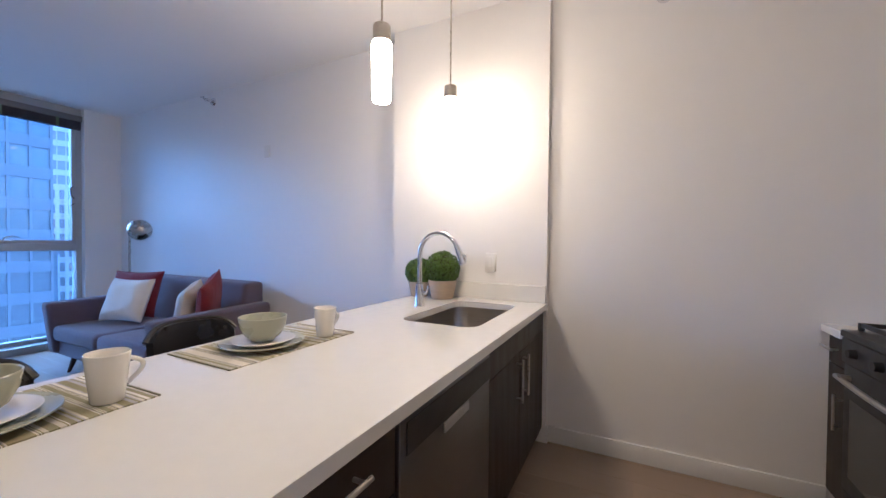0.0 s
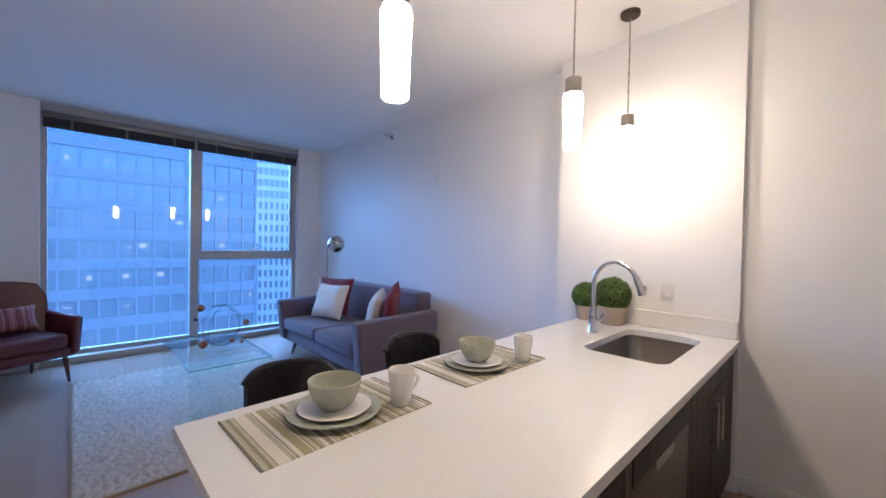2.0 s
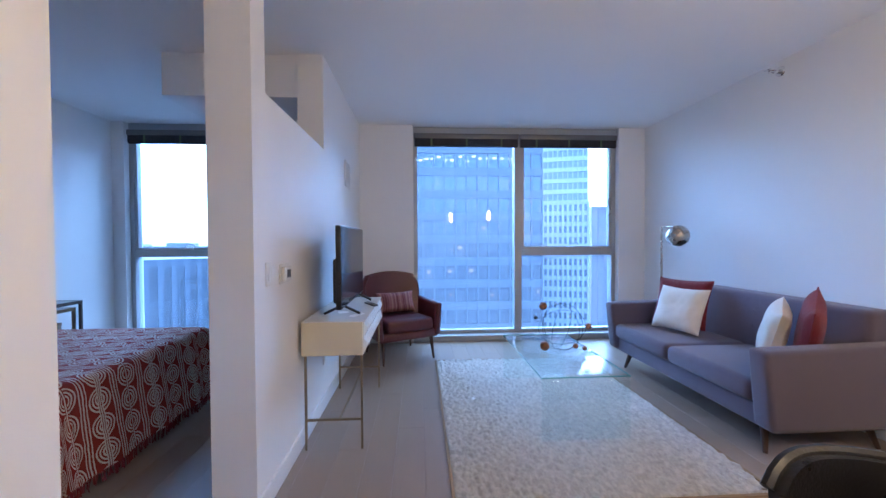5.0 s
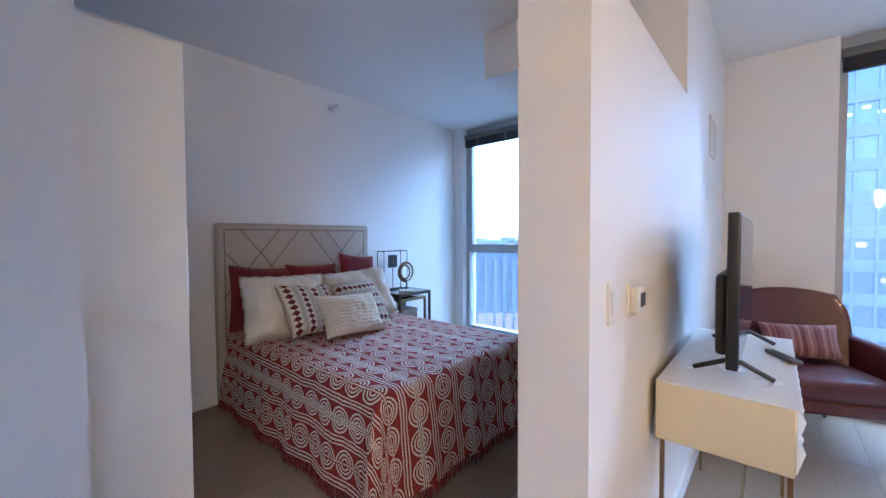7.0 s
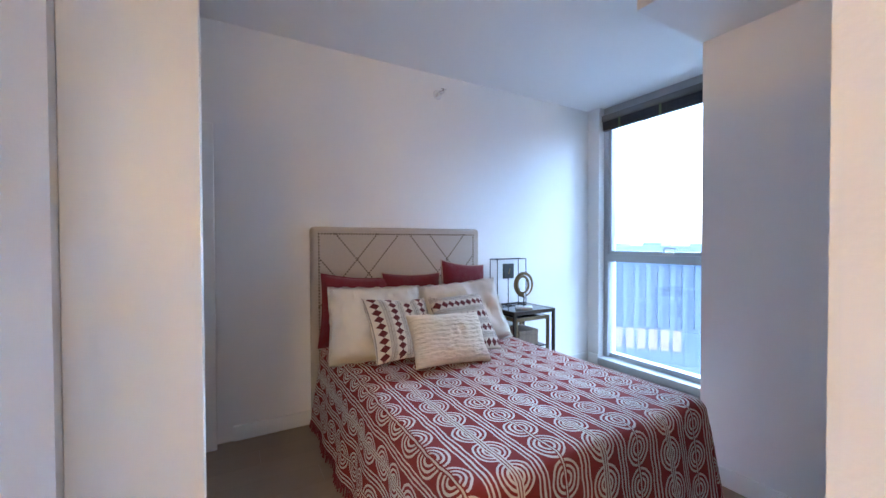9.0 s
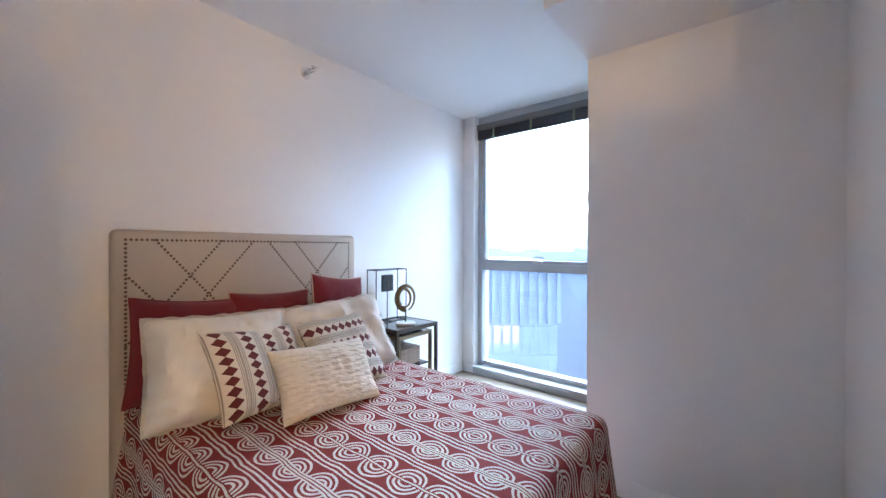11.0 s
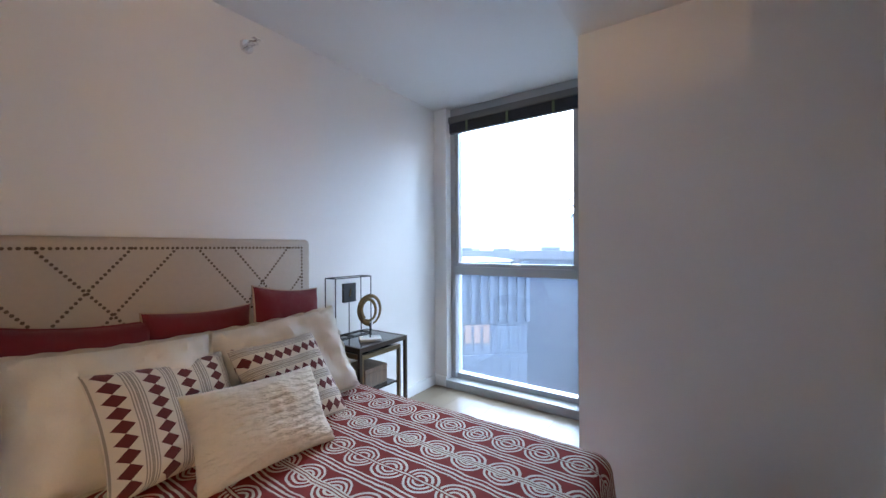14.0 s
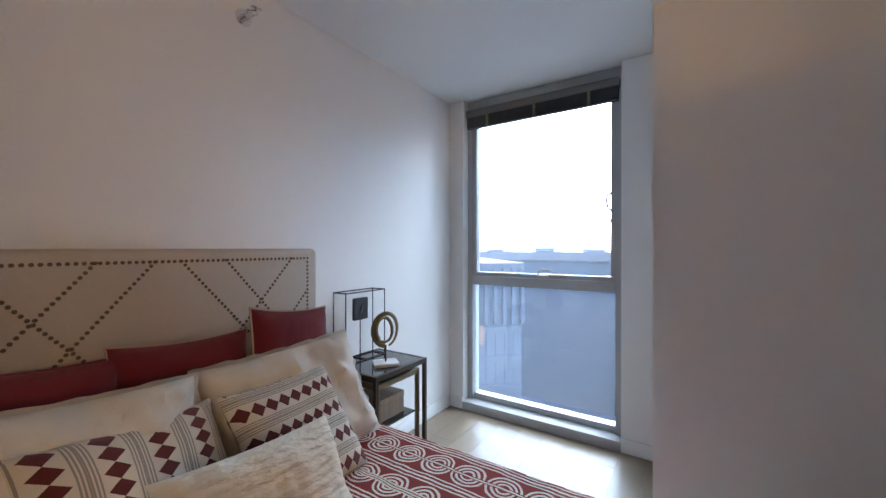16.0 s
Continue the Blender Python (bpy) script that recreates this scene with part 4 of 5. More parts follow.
stool(-2.17, -0.285, -20)
stool(-2.22, 0.4, -8)


def wall_plate(name, x, y, z, w, h, face, label, category, inner=None):
    """A small cover plate; face is the way it looks: 'y-', 'y+'."""
    p = thing(name, label, category, m=at(x, y, z))
    s = -1 if face == "y-" else 1
    d = sorted((0.0, s * 0.007))
    part("plate", soft_box(-w / 2, w / 2, d[0], d[1], -h / 2, h / 2, 0.003, 2), PLASTIC, p)
    if inner:
        e = sorted((s * 0.007, s * 0.011))
        part("rocker", soft_box(-w * 0.22, w * 0.22, e[0], e[1], -h * 0.3, h * 0.3, 0.002, 1), PLASTIC, p)
    return p


wall_plate("wall_outlet", -1.608, YS, 1.11, 0.075, 0.12, "y-", "white plastic outlet on the wall above the worktop", "outlet", True)
wall_plate("cover_plate", -3.9, YL, 2.09, 0.075, 0.115, "y-", "white blank cover plate high on the wall", "plate")
# ---- living room ----
sofa = thing("sofa", "mauve grey tweed sofa with tapered walnut legs", "sofa", m=at(-4.72, 1.4, 0))
SA, SB = -5.61, -3.74
part("base", soft_box(SA + 0.03, SB - 0.03, 1.02, 1.9, 0.17, 0.31, 0.025, 3), SOFA, sofa, world=True)


def arm(x0, x1):
    bm = soft_box(x0, x1, 0.985, 1.9, 0.19, 0.66, 0.03, 4)
    for v in bm.verts:
        k = (v.co.z - 0.19) / 0.48
        v.co.y -= 0.05 * k * max(0.0, (1.5 - v.co.y) / 0.5)
        if v.co.y > 1.5:
            v.co.z += 0.02 * k
    return bm


part("armrest", arm(SA, SA + 0.14), SOFA, sofa, world=True)
part("armrest", arm(SB - 0.14, SB), SOFA, sofa, world=True)
bk = soft_box(SA + 0.12, SB - 0.12, 1.66, 1.92, 0.28, 0.86, 0.04, 5)
bmesh.ops.subdivide_edges(bk, edges=[e for e in bk.edges if abs(e.verts[0].co.x - e.verts[1].co.x) > 0.5], cuts=40, use_grid_fill=True)
for v in bk.verts:
    if v.co.y < 1.8:
        k = (v.co.z - 0.28) / 0.6
        v.co.y += 0.07 * k - 0.012 * math.sin((v.co.x - SA - 0.12) / 1.64 * math.pi * 2) ** 2
part("backrest", bk, SOFA, sofa, world=True)
for cx in (-5.15, -4.66, -4.17):
    for z in (0.6, 0.72):
        part("button", tube([(cx, 1.7 + 0.07 * (z - 0.28) / 0.6, z), (cx, 1.675 + 0.07 * (z - 0.28) / 0.6 - 0.02, z)], 0.014, 12, r_end=0.009), SOFA, sofa, world=True)
for x0, x1 in ((SA + 0.145, -4.663), (-4.657, SB - 0.145)):
    ct = soft_box(x0, x1, 0.965, 1.675, 0.315, 0.455, 0.045, 5)
    for v in ct.verts:
        if v.co.z > 0.38:
            v.co.z += 0.016 * math.cos((v.co.x - (x0 + x1) / 2) / (x1 - x0) * math.pi)
    part("seat_cushion", ct, SOFA, sofa, world=True)
for x, sx in ((SA + 0.2, -1), (SB - 0.2, 1)):
    for y, sy in ((1.12, -1), (1.78, 1)):
        part("leg", tube([(x, y, 0.18), (x + sx * 0.05, y + sy * 0.04, 0.0)], 0.027, 12, r_end=0.013), WALNUT, sofa, "tapered walnut leg", world=True)


def cushion(name, m, w, h, t, material, label, seed, pinch=0.08, wrinkle=0.007, piping=None, group="", power=0.55, ruffle=0.0, gather=0.0):
    c = thing(name, label, "cushion", group, m)
    part("cover", pillow_mesh(w, h, t, 64 if gather else 30, pinch, wrinkle, seed, power, gather), material, c)
    if piping:
        part("piping", edge_piping(w, h, pinch), piping, c)
    if ruffle:
        part("ruffle", edge_ruffle(w, h, pinch, ruffle, 60, seed), material, c)
    return c


# each stands on its lower edge and leans back
cushion("throw_pillow", pose(-5.22, 1.5, 0.7, -18, 0, 24), 0.5, 0.46, 0.15, RED, "dark red linen throw pillow leaning on the sofa", 1.2, piping=RED)
cushion("throw_pillow", pose(-5.05, 1.36, 0.67, -22, 0, 18), 0.46, 0.42, 0.15, WHITE_COTTON, "white cotton throw pillow leaning on the sofa", 2.3)
cushion("throw_pillow", pose(-4.2, 1.43, 0.665, -14, 10, -46), 0.42, 0.4, 0.15, CREAM, "cream cotton throw pillow leaning on the sofa", 3.1)
cushion("throw_pillow", pose(-4.02, 1.5, 0.7, -8, 16, -50), 0.44, 0.46, 0.13, RED, "dark red linen throw pillow against the armrest", 4.4, piping=RED)

lamp = thing("floor_lamp", "slim nickel floor lamp with a globe shade", "lamp", m=at(-5.93, 1.77, 0))
part("base", lathe([(0, 0), (0.12, 0), (0.12, 0.012), (0.02, 0.02), (0, 0.02)], 32), NICKEL, lamp)
part("pole", rod((0, 0, 0.015), (0, 0, 1.46), 0.012, 12), NICKEL, lamp)
part("arm", rod((-0.01, 0, 1.452), (0.36, -0.06, 1.442), 0.006), NICKEL, lamp)
sh = lathe([(0.112 * math.cos(radians(a)), 0.112 * math.sin(radians(a))) for a in range(-62, 90, 8)] + [(0, 0.112)], 28)
inner = lathe([(0.106 * math.cos(radians(a)), 0.106 * math.sin(radians(a))) for a in range(-62, 90, 8)] + [(0, 0.106)], 28)
bmesh.ops.reverse_faces(inner, faces=inner.faces[:])
sh = merged(sh, inner)
bmesh.ops.transform(sh, matrix=Matrix.Translation((0.37, -0.07, 1.345)) @ Matrix.Rotation(radians(-38), 4, "Y"), verts=sh.verts[:])
part("shade", sh, NICKEL, lamp, "brushed nickel globe shade")
part("bulb", lathe([(0, -0.03), (0.02, -0.025), (0.03, 0), (0.02, 0.025), (0, 0.03)], 16, (0.36, -0.07, 1.335)), PORCELAIN, lamp)

# glass table, bent down at both ends
tb = thing("coffee_table", "clear bent glass waterfall coffee table", "table", m=at(-4.64, 0.05, 0))
TX0, TX1, TY0, TY1, TZ = -5.2, -4.08, -0.24, 0.345, 0.43


def bent_sheet(y0, y1, off):
    prof = [(TX0, 0.02)] + [(TX0 + 0.05 - 0.05 * math.cos(radians(a)), TZ - 0.05 + 0.05 * math.sin(radians(a))) for a in range(0, 91, 15)] + [(TX1 - 0.05 + 0.05 * math.sin(radians(a)), TZ - 0.05 + 0.05 * math.cos(radians(a))) for a in range(0, 91, 15)] + [(TX1, 0.02)]
    cx, out = (TX0 + TX1) / 2, []
    for x, z in prof:
        out.append((x + (off if x < cx else -off) * (1 if z < TZ - 0.02 else 0.0), z - (off if z > TZ - 0.04 else 0)))
    return prof, out


bm = bmesh.new()
outer, inn = bent_sheet(TY0, TY1, 0.009)
g = [[bm.verts.new((x, y, z)) for x, z in outer] for y in (TY0, TY1)] + [[bm.verts.new((x, y, z)) for x, z in inn] for y in (TY0, TY1)]
for k in range(len(outer) - 1):
    bm.faces.new((g[0][k], g[0][k + 1], g[1][k + 1], g[1][k]))
    bm.faces.new((g[2][k], g[3][k], g[3][k + 1], g[2][k + 1]))
bmesh.ops.recalc_face_normals(bm, faces=bm.faces[:])
sheet = part("glass_sheet", bm, GLASS_T, tb, "clear greenish glass", world=True)
sheet.visible_shadow = False
for y in (TY0, TY1):
    bm = bmesh.new()
    o2 = [bm.verts.new((x, y, z)) for x, z in outer]
    i2 = [bm.verts.new((x, y, z)) for x, z in inn]
    for k in range(4, len(outer) - 5):
        bm.faces.new((o2[k], i2[k], i2[k + 1], o2[k + 1]))
    bmesh.ops.recalc_face_normals(bm, faces=bm.faces[:])
    part("polished_edge", bm, GLASS_E, tb, "green polished glass edge", smooth=False, world=True)

# thin rods added to draw the reflection line where the sheet turns down
for x, s in ((TX0, 1), (TX1, -1)):
    part("fold_highlight", rod((x + s * 0.004, TY0, TZ - 0.006), (x + s * 0.004, TY1, TZ - 0.006), 0.004, 8), GLASS_E, tb, "thin green rod drawn as the highlight on the glass fold", world=True)

orb = thing("orbit_sculpture", "wire orbit sculpture with turned wooden balls", "sculpture", m=at(-4.63, 0.1, TZ + 0.005))
RO = 0.18
rings = [(20, 30, 0), (75, -20, 40), (60, 50, 90), (100, 15, 140)]
for k, (a, b, c) in enumerate(rings):
    mm = Matrix.Translation((0, 0, RO + 0.012)) @ Euler((radians(a), radians(b), radians(c))).to_matrix().to_4x4()
    part("wire_ring", tube([mm @ Vector((RO * math.cos(2 * math.pi * i / 40), RO * math.sin(2 * math.pi * i / 40), 0)) for i in range(40)], 0.0019, 6, closed=True), WIRE, orb)
for (px, py, pz), r in (((-0.02, -0.13, 0.035), 0.036), ((0.03, -0.16, 0.36), 0.03), ((0.05, 0.19, 0.2), 0.026), ((0.12, 0.06, 0.07), 0.02), ((0.1, 0.14, 0.045), 0.018), ((-0.12, -0.17, 0.24), 0.016)):
    part("ball", lathe([(0, -r)] + [(r * math.cos(radians(a)), r * math.sin(radians(a))) for a in range(-75, 90, 15)] + [(0, r)], 18, (px, py, pz)), BALLWOOD if r > 0.017 else WIRE, orb, "turned wooden ball" if r > 0.017 else "")

# rug
bm = bmesh.new()
RX0, RX1, RY0, RY1 = -5.8, -3.53, -0.84, 0.8
nx, ny = 240, 160
vs = []
for j in range(ny + 1):
    for i in range(nx + 1):
        x, y = RX0 + (RX1 - RX0) * i / nx, RY0 + (RY1 - RY0) * j / ny
        e = min(i, nx - i, j, ny - j)
        h = 0.016 + 0.016 * noise.noise(Vector((x * 26, y * 44, 0))) + 0.008 * noise.noise(Vector((x * 70, y * 90, 4)))
        w = 0.008 * noise.noise(Vector((x * 6, y * 6, 2))) if e == 0 else 0
        vs.append((x + w, y + w, 0.0 if e == 0 else max(0.004, h)))
fs = [(j * (nx + 1) + i, j * (nx + 1) + i + 1, (j + 1) * (nx + 1) + i + 1, (j + 1) * (nx + 1) + i) for j in range(ny) for i in range(nx)]
me = bpy.data.meshes.new("pile")
me.from_pydata(vs, [], fs)
me.materials.append(RUGM)
me.shade_smooth()
rug = thing("area_rug", "ivory shaggy wool rug with dark flecks on the floor", "rug", m=at(-4.7, 0, 0.001))
pile = new("wool_body", me)
pile.parent = rug
pile.matrix_parent_inverse = rug.matrix_basis.inverted()
part("binding", boxes((RX1 - 0.004, RX1 + 0.012, RY0, RY1, 0.0, 0.012), (RX0 - 0.012, RX0 + 0.004, RY0, RY1, 0.0, 0.012), (RX0, RX1, RY0 - 0.012, RY0 + 0.004, 0.0, 0.012), (RX0, RX1, RY1 - 0.004, RY1 + 0.012, 0.0, 0.012)), BINDING, rug, "tan woven border", smooth=False, world=True)

# console table
cs = thing("console_table", "cream lacquer console table with slim brass legs", "console", m=at(-4.64, -1.51, 0))
CX0, CX1, CY0, CY1, CZ0, CZ1 = -5.14, -4.105, -1.74, -1.345, 0.592, 0.8
part("case", soft_box(CX0, CX1, CY0, CY1 - 0.02, CZ0, CZ1, 0.003, 1), LACQUER, cs, world=True)
part("top", soft_box(CX0, CX1, CY0, CY1 - 0.005, CZ1, CZ1 + 0.004, 0.001, 1), WHITE_LACQUER, cs, "white top", world=True)
for k in range(3):
    x0, x1 = CX0 + 0.01 + k * 0.338, CX0 + 0.01 + k * 0.338 + 0.333
    front = part("drawer_front", boxes((x0, x1, CY1 - 0.0195, CY1 - 0.016, CZ0 + 0.006, CZ1 - 0.006)), WHITE_LACQUER, cs, "white faceted drawer front", smooth=False, world=True)
    for a in range(3):
        for b in range(2):
            u0, u1 = x0 + 0.333 * a / 3, x0 + 0.333 * (a + 1) / 3
            w0, w1 = CZ0 + 0.006 + 0.099 * b, CZ0 + 0.006 + 0.099 * (b + 1)
            bm = bmesh.new()
            c = [bm.verts.new((u, CY1 - 0.016, w)) for u, w in ((u0, w0), (u1, w0), (u1, w1), (u0, w1))]
            t = bm.verts.new(((u0 + u1) / 2, CY1 + 0.006, (w0 + w1) / 2))
            bm.faces.new(c)
            for q in range(4):
                bm.faces.new((c[q], c[(q + 1) % 4], t))
            bmesh.ops.recalc_face_normals(bm, faces=bm.faces[:])
            part("facet", bm, WHITE_LACQUER, front, smooth=False, world=True)
for x in (CX0 + 0.02, CX1 - 0.02):
    for y in (CY0 + 0.02, CY1 - 0.03):
        part("leg", boxes((x - 0.007, x + 0.007, y - 0.007, y + 0.007, 0.0, CZ0)), BRASS, cs, smooth=False, world=True)
    part("side_stretcher", boxes((x - 0.006, x + 0.006, CY0 + 0.027, CY1 - 0.037, 0.18, 0.194)), BRASS, cs, smooth=False, world=True)
part("long_stretcher", boxes((CX0 + 0.026, CX1 - 0.026, -1.52, -1.508, 0.181, 0.193)), BRASS, cs, smooth=False, world=True)

tv = thing("television", "black flat screen television on two splayed feet", "television", m=at(-4.6, -1.5, CZ1 + 0.004))
part("panel", soft_box(-5.12, -4.19, -1.545, -1.51, 0.86, 1.405, 0.006, 2), BLACK, tv, world=True)
part("screen", boxes((-5.112, -4.198, -1.51, -1.5085, 0.87, 1.397)), SCREEN, tv, "dark glossy screen", smooth=False, world=True)
part("rear_housing", soft_box(-4.98, -4.28, -1.585, -1.545, 0.885, 1.185, 0.015, 2), BLACK, tv, world=True)
for x in (-4.93, -4.33):
    part("foot", merged(tube([(x, -1.53, 0.87), (x, -1.415, 0.813)], 0.009, 8), tube([(x, -1.53, 0.87), (x, -1.655, 0.813)], 0.009, 8)), BLACK, tv, world=True)
rm = thing("remote_control", "slim black remote control lying on the console", "remote", m=at(-4.72, -1.39, CZ1 + 0.004, 30))
part("case", soft_box(-0.09, 0.09, -0.02, 0.02, 0.0, 0.016, 0.005, 2), GREYPLASTIC, rm)
part("keypad", soft_box(-0.07, 0.05, -0.013, 0.013, 0.016, 0.018, 0.001, 1), BLACK, rm)

# armchair, local front is -y
ac = thing("armchair", "burgundy leather armchair with tapered walnut legs", "armchair", m=at(-6.08, -1.26, 0, 116))
part("seat_frame", soft_box(-0.35, 0.35, -0.33, 0.3, 0.24, 0.34, 0.03, 3), LEATHER, ac)
sc2 = soft_box(-0.27, 0.27, -0.37, 0.2, 0.335, 0.46, 0.04, 4)
for v in sc2.verts:
    if v.co.z > 0.4:
        v.co.z += 0.015 * math.cos(v.co.x * 5) + 0.012 * (-v.co.y)
part("seat_cushion", sc2, LEATHER, ac)
for s in (-1, 1):
    am = soft_box(min(s * 0.29, s * 0.37), max(s * 0.29, s * 0.37), -0.35, 0.3, 0.26, 0.62, 0.035, 4)
    for v in am.verts:
        k = (v.co.z - 0.26) / 0.36
        v.co.x += s * 0.025 * k
        v.co.z += 0.03 * (v.co.y + 0.35) * k
    part("armrest", am, LEATHER, ac)
bm = bmesh.new()
n, mrows = 18, 12
fg = []
for j in range(mrows + 1):
    t = j / mrows
    row = []
    for i in range(n + 1):
        u = 2 * i / n - 1
        w = 0.33 + 0.04 * math.sin(t * 2.2) - (0.10 * max(0, t - 0.8) / 0.2 if t > 0.8 else 0) * 0.5
        x = u * w
        z = 0.33 + 0.6 * t - 0.035 * u * u * t
        y = 0.2 + 0.14 * t - 0.07 * u * u * (1 - 0.3 * t)
        row.append(bm.verts.new((x, y, z)))
    fg.append(row)
for j in range(mrows):
    for i in range(n):
        bm.faces.new((fg[j][i], fg[j][i + 1], fg[j + 1][i + 1], fg[j + 1][i]))
bmesh.ops.recalc_face_normals(bm, faces=bm.faces[:])
bmesh.ops.solidify(bm, geom=bm.faces[:], thickness=0.085)
bmesh.ops.bevel(bm, geom=[e for e in bm.edges if e.is_manifold and len(e.link_faces) == 2 and e.calc_face_angle(0) > 1.0], offset=0.025, segments=3, affect="EDGES")
part("backrest", bm, LEATHER, ac)
for sx in (-1, 1):
    part("leg", tube([(sx * 0.28, -0.27, 0.25), (sx * 0.295, -0.31, 0.0)], 0.022, 10, r_end=0.011), WALNUT, ac, "tapered walnut leg")
    part("leg", tube([(sx * 0.26, 0.22, 0.25), (sx * 0.28, 0.28, 0.0)], 0.022, 10, r_end=0.011), WALNUT, ac, "tapered walnut leg")
cushion("lumbar_pillow", ac.matrix_basis @ pose(0.0, 0.06, 0.6, -20, 0, 0), 0.46, 0.24, 0.12, PINK_STRIPES, "striped mauve lumbar pillow on the armchair", 5.5)

# controls on the partition
th = thing("thermostat", "white wall thermostat with a small grey display", "thermostat", m=at(-3.89, TV1, 1.125))
part("back_plate", soft_box(-0.07, 0.07, 0.0, 0.008, -0.055, 0.055, 0.003, 1), PLASTIC, th)
part("case", soft_box(-0.045, 0.055, 0.008, 0.032, -0.04, 0.04, 0.005, 2), PLASTIC, th)
part("display", soft_box(-0.025, 0.03, 0.032, 0.0335, -0.022, 0.022, 0.001, 1), GREYPLASTIC, th, "grey display")
wall_plate("light_switch", -3.68, TV1, 1.138, 0.075, 0.12, "y+", "white rocker light switch on the partition", "switch", True)
vent = thing("wall_grille", "white louvred air grille high on the partition", "grille", m=at(-5.79, TV1, 2.0))
part("frame", boxes((-0.14, -0.12, 0, 0.012, -0.13, 0.13), (0.12, 0.14, 0, 0.012, -0.13, 0.13), (-0.12, 0.12, 0, 0.012, 0.11, 0.13), (-0.12, 0.12, 0, 0.012, -0.13, -0.11)), TRIM, vent, smooth=False)
for k in range(9):
    part("louvre", boxes((-0.12, 0.12, 0.001, 0.009, -0.105 + 0.0245 * k, -0.093 + 0.0245 * k)), TRIM, vent, smooth=False)
wall_plate("wall_outlet", -4.75, TV1, 0.4, 0.075, 0.12, "y+", "white plastic outlet on the partition under the console", "outlet", True)


def sprinkler(x, y, z, s):
    """A side-wall fire sprinkler; s tells the way that it points along y."""
    sp = thing("fire_sprinkler", "chrome side wall fire sprinkler near the ceiling", "sprinkler", "side wall sprinklers", at(x, y, z) @ Matrix.Diagonal((1.25, 1.25, 1.25, 1)))
    part("flange", tube([(0, 0, 0), (0, s * 0.012, 0)], 0.034, 20, r_end=0.028), CHROME, sp)
    part("body", tube([(0, s * 0.012, 0), (0, s * 0.05, 0)], 0.013, 12), CHROME, sp)
    part("frame_arms", merged(tube([(-0.012, s * 0.045, 0), (-0.02, s * 0.065, 0), (0, s * 0.085, 0)], 0.004, 6), tube([(0.012, s * 0.045, 0), (0.02, s * 0.065, 0), (0, s * 0.085, 0)], 0.004, 6)), CHROME, sp)
    part("deflector", soft_box(-0.02, 0.02, min(s * 0.082, s * 0.1), max(s * 0.082, s * 0.1), 0.006, 0.01, 0.001, 1), CHROME, sp)


sprinkler(-4.725, YL, 2.69, -1)
sprinkler(-4.695, YH, 2.61, 1)
sprinkler(-0.64, YK, 2.6, -1)
# ---- bedroom ----
bed = thing("bed", "double bed with red and cream patterned coverlet", "bed", m=at(-4.37, -3.7, 0))
BX0, BX1, BY0, BY1, BZ = -5.08, -3.67, -4.635, -2.77, 0.59
hbd = part("headboard", soft_box(-5.06, -3.615, YH + 0.003, -4.645, 0.02, 1.448, 0.03, 4), LINEN, bed, "beige linen upholstered headboard", world=True)
HX0, HX1, HZ0, HZ1 = -4.99, -3.665, 0.3, 1.396


def nails():
    """Domed nail heads in a border and crossing diagonals."""
    spots = []

    def run(a, b, step=0.0215):
        n = max(1, round(math.dist(a, b) / step))
        spots.extend((a[0] + (b[0] - a[0]) * k / n, a[1] + (b[1] - a[1]) * k / n) for k in range(n + 1))

    run((HX0, HZ1), (HX1, HZ1))
    run((HX0, HZ0), (HX0, HZ1))
    run((HX1, HZ0), (HX1, HZ1))
    s = 1.21  # rise over run of the diagonals
    for x0 in (-4.101, -4.281, -4.891):
        d = min(HX1 - x0, 0.5)
        run((x0, HZ1), (x0 + d, HZ1 - s * d))
    for x0 in (-3.785, -4.374, -4.555):
        d = min(x0 - HX0, 0.5)
        run((x0, HZ1), (x0 - d, HZ1 - s * d))
    run((HX1, 1.222), (HX1 - 0.35, 1.222 - s * 0.35))
    run((HX0, 1.222), (HX0 + 0.35, 1.222 - s * 0.35))
    bm = bmesh.new()
    for x, z in spots:
        ring = [bm.verts.new((x + 0.0075 * math.cos(k * math.pi / 3), -4.6445, z + 0.0075 * math.sin(k * math.pi / 3))) for k in range(6)]
        tip = bm.verts.new((x, -4.639, z))
        for k in range(6):
            bm.faces.new((ring[k], ring[(k + 1) % 6], tip))
    bmesh.ops.recalc_face_normals(bm, faces=bm.faces[:])
    bmesh.ops.reverse_faces(bm, faces=[f for f in bm.faces if f.normal.y < 0])
    return bm


part("nailhead_trim", nails(), NAIL, hbd, "aged brass nail heads", world=True)
part("mattress", soft_box(BX0 + 0.04, BX1 - 0.04, BY0, BY1 - 0.05, 0.3, BZ - 0.012, 0.04, 3), WHITE_COTTON, bed, world=True)
part("bed_base", boxes((BX0 + 0.06, BX1 - 0.06, BY0, BY1 - 0.08, 0.12, 0.3)), LINEN, bed, smooth=False, world=True)
for x in (BX0 + 0.12, BX1 - 0.12):
    for y in (BY0 + 0.1, BY1 - 0.18):
        part("leg", rod((x, y, 0.0), (x, y, 0.12), 0.025, 10), WALNUT, bed, world=True)


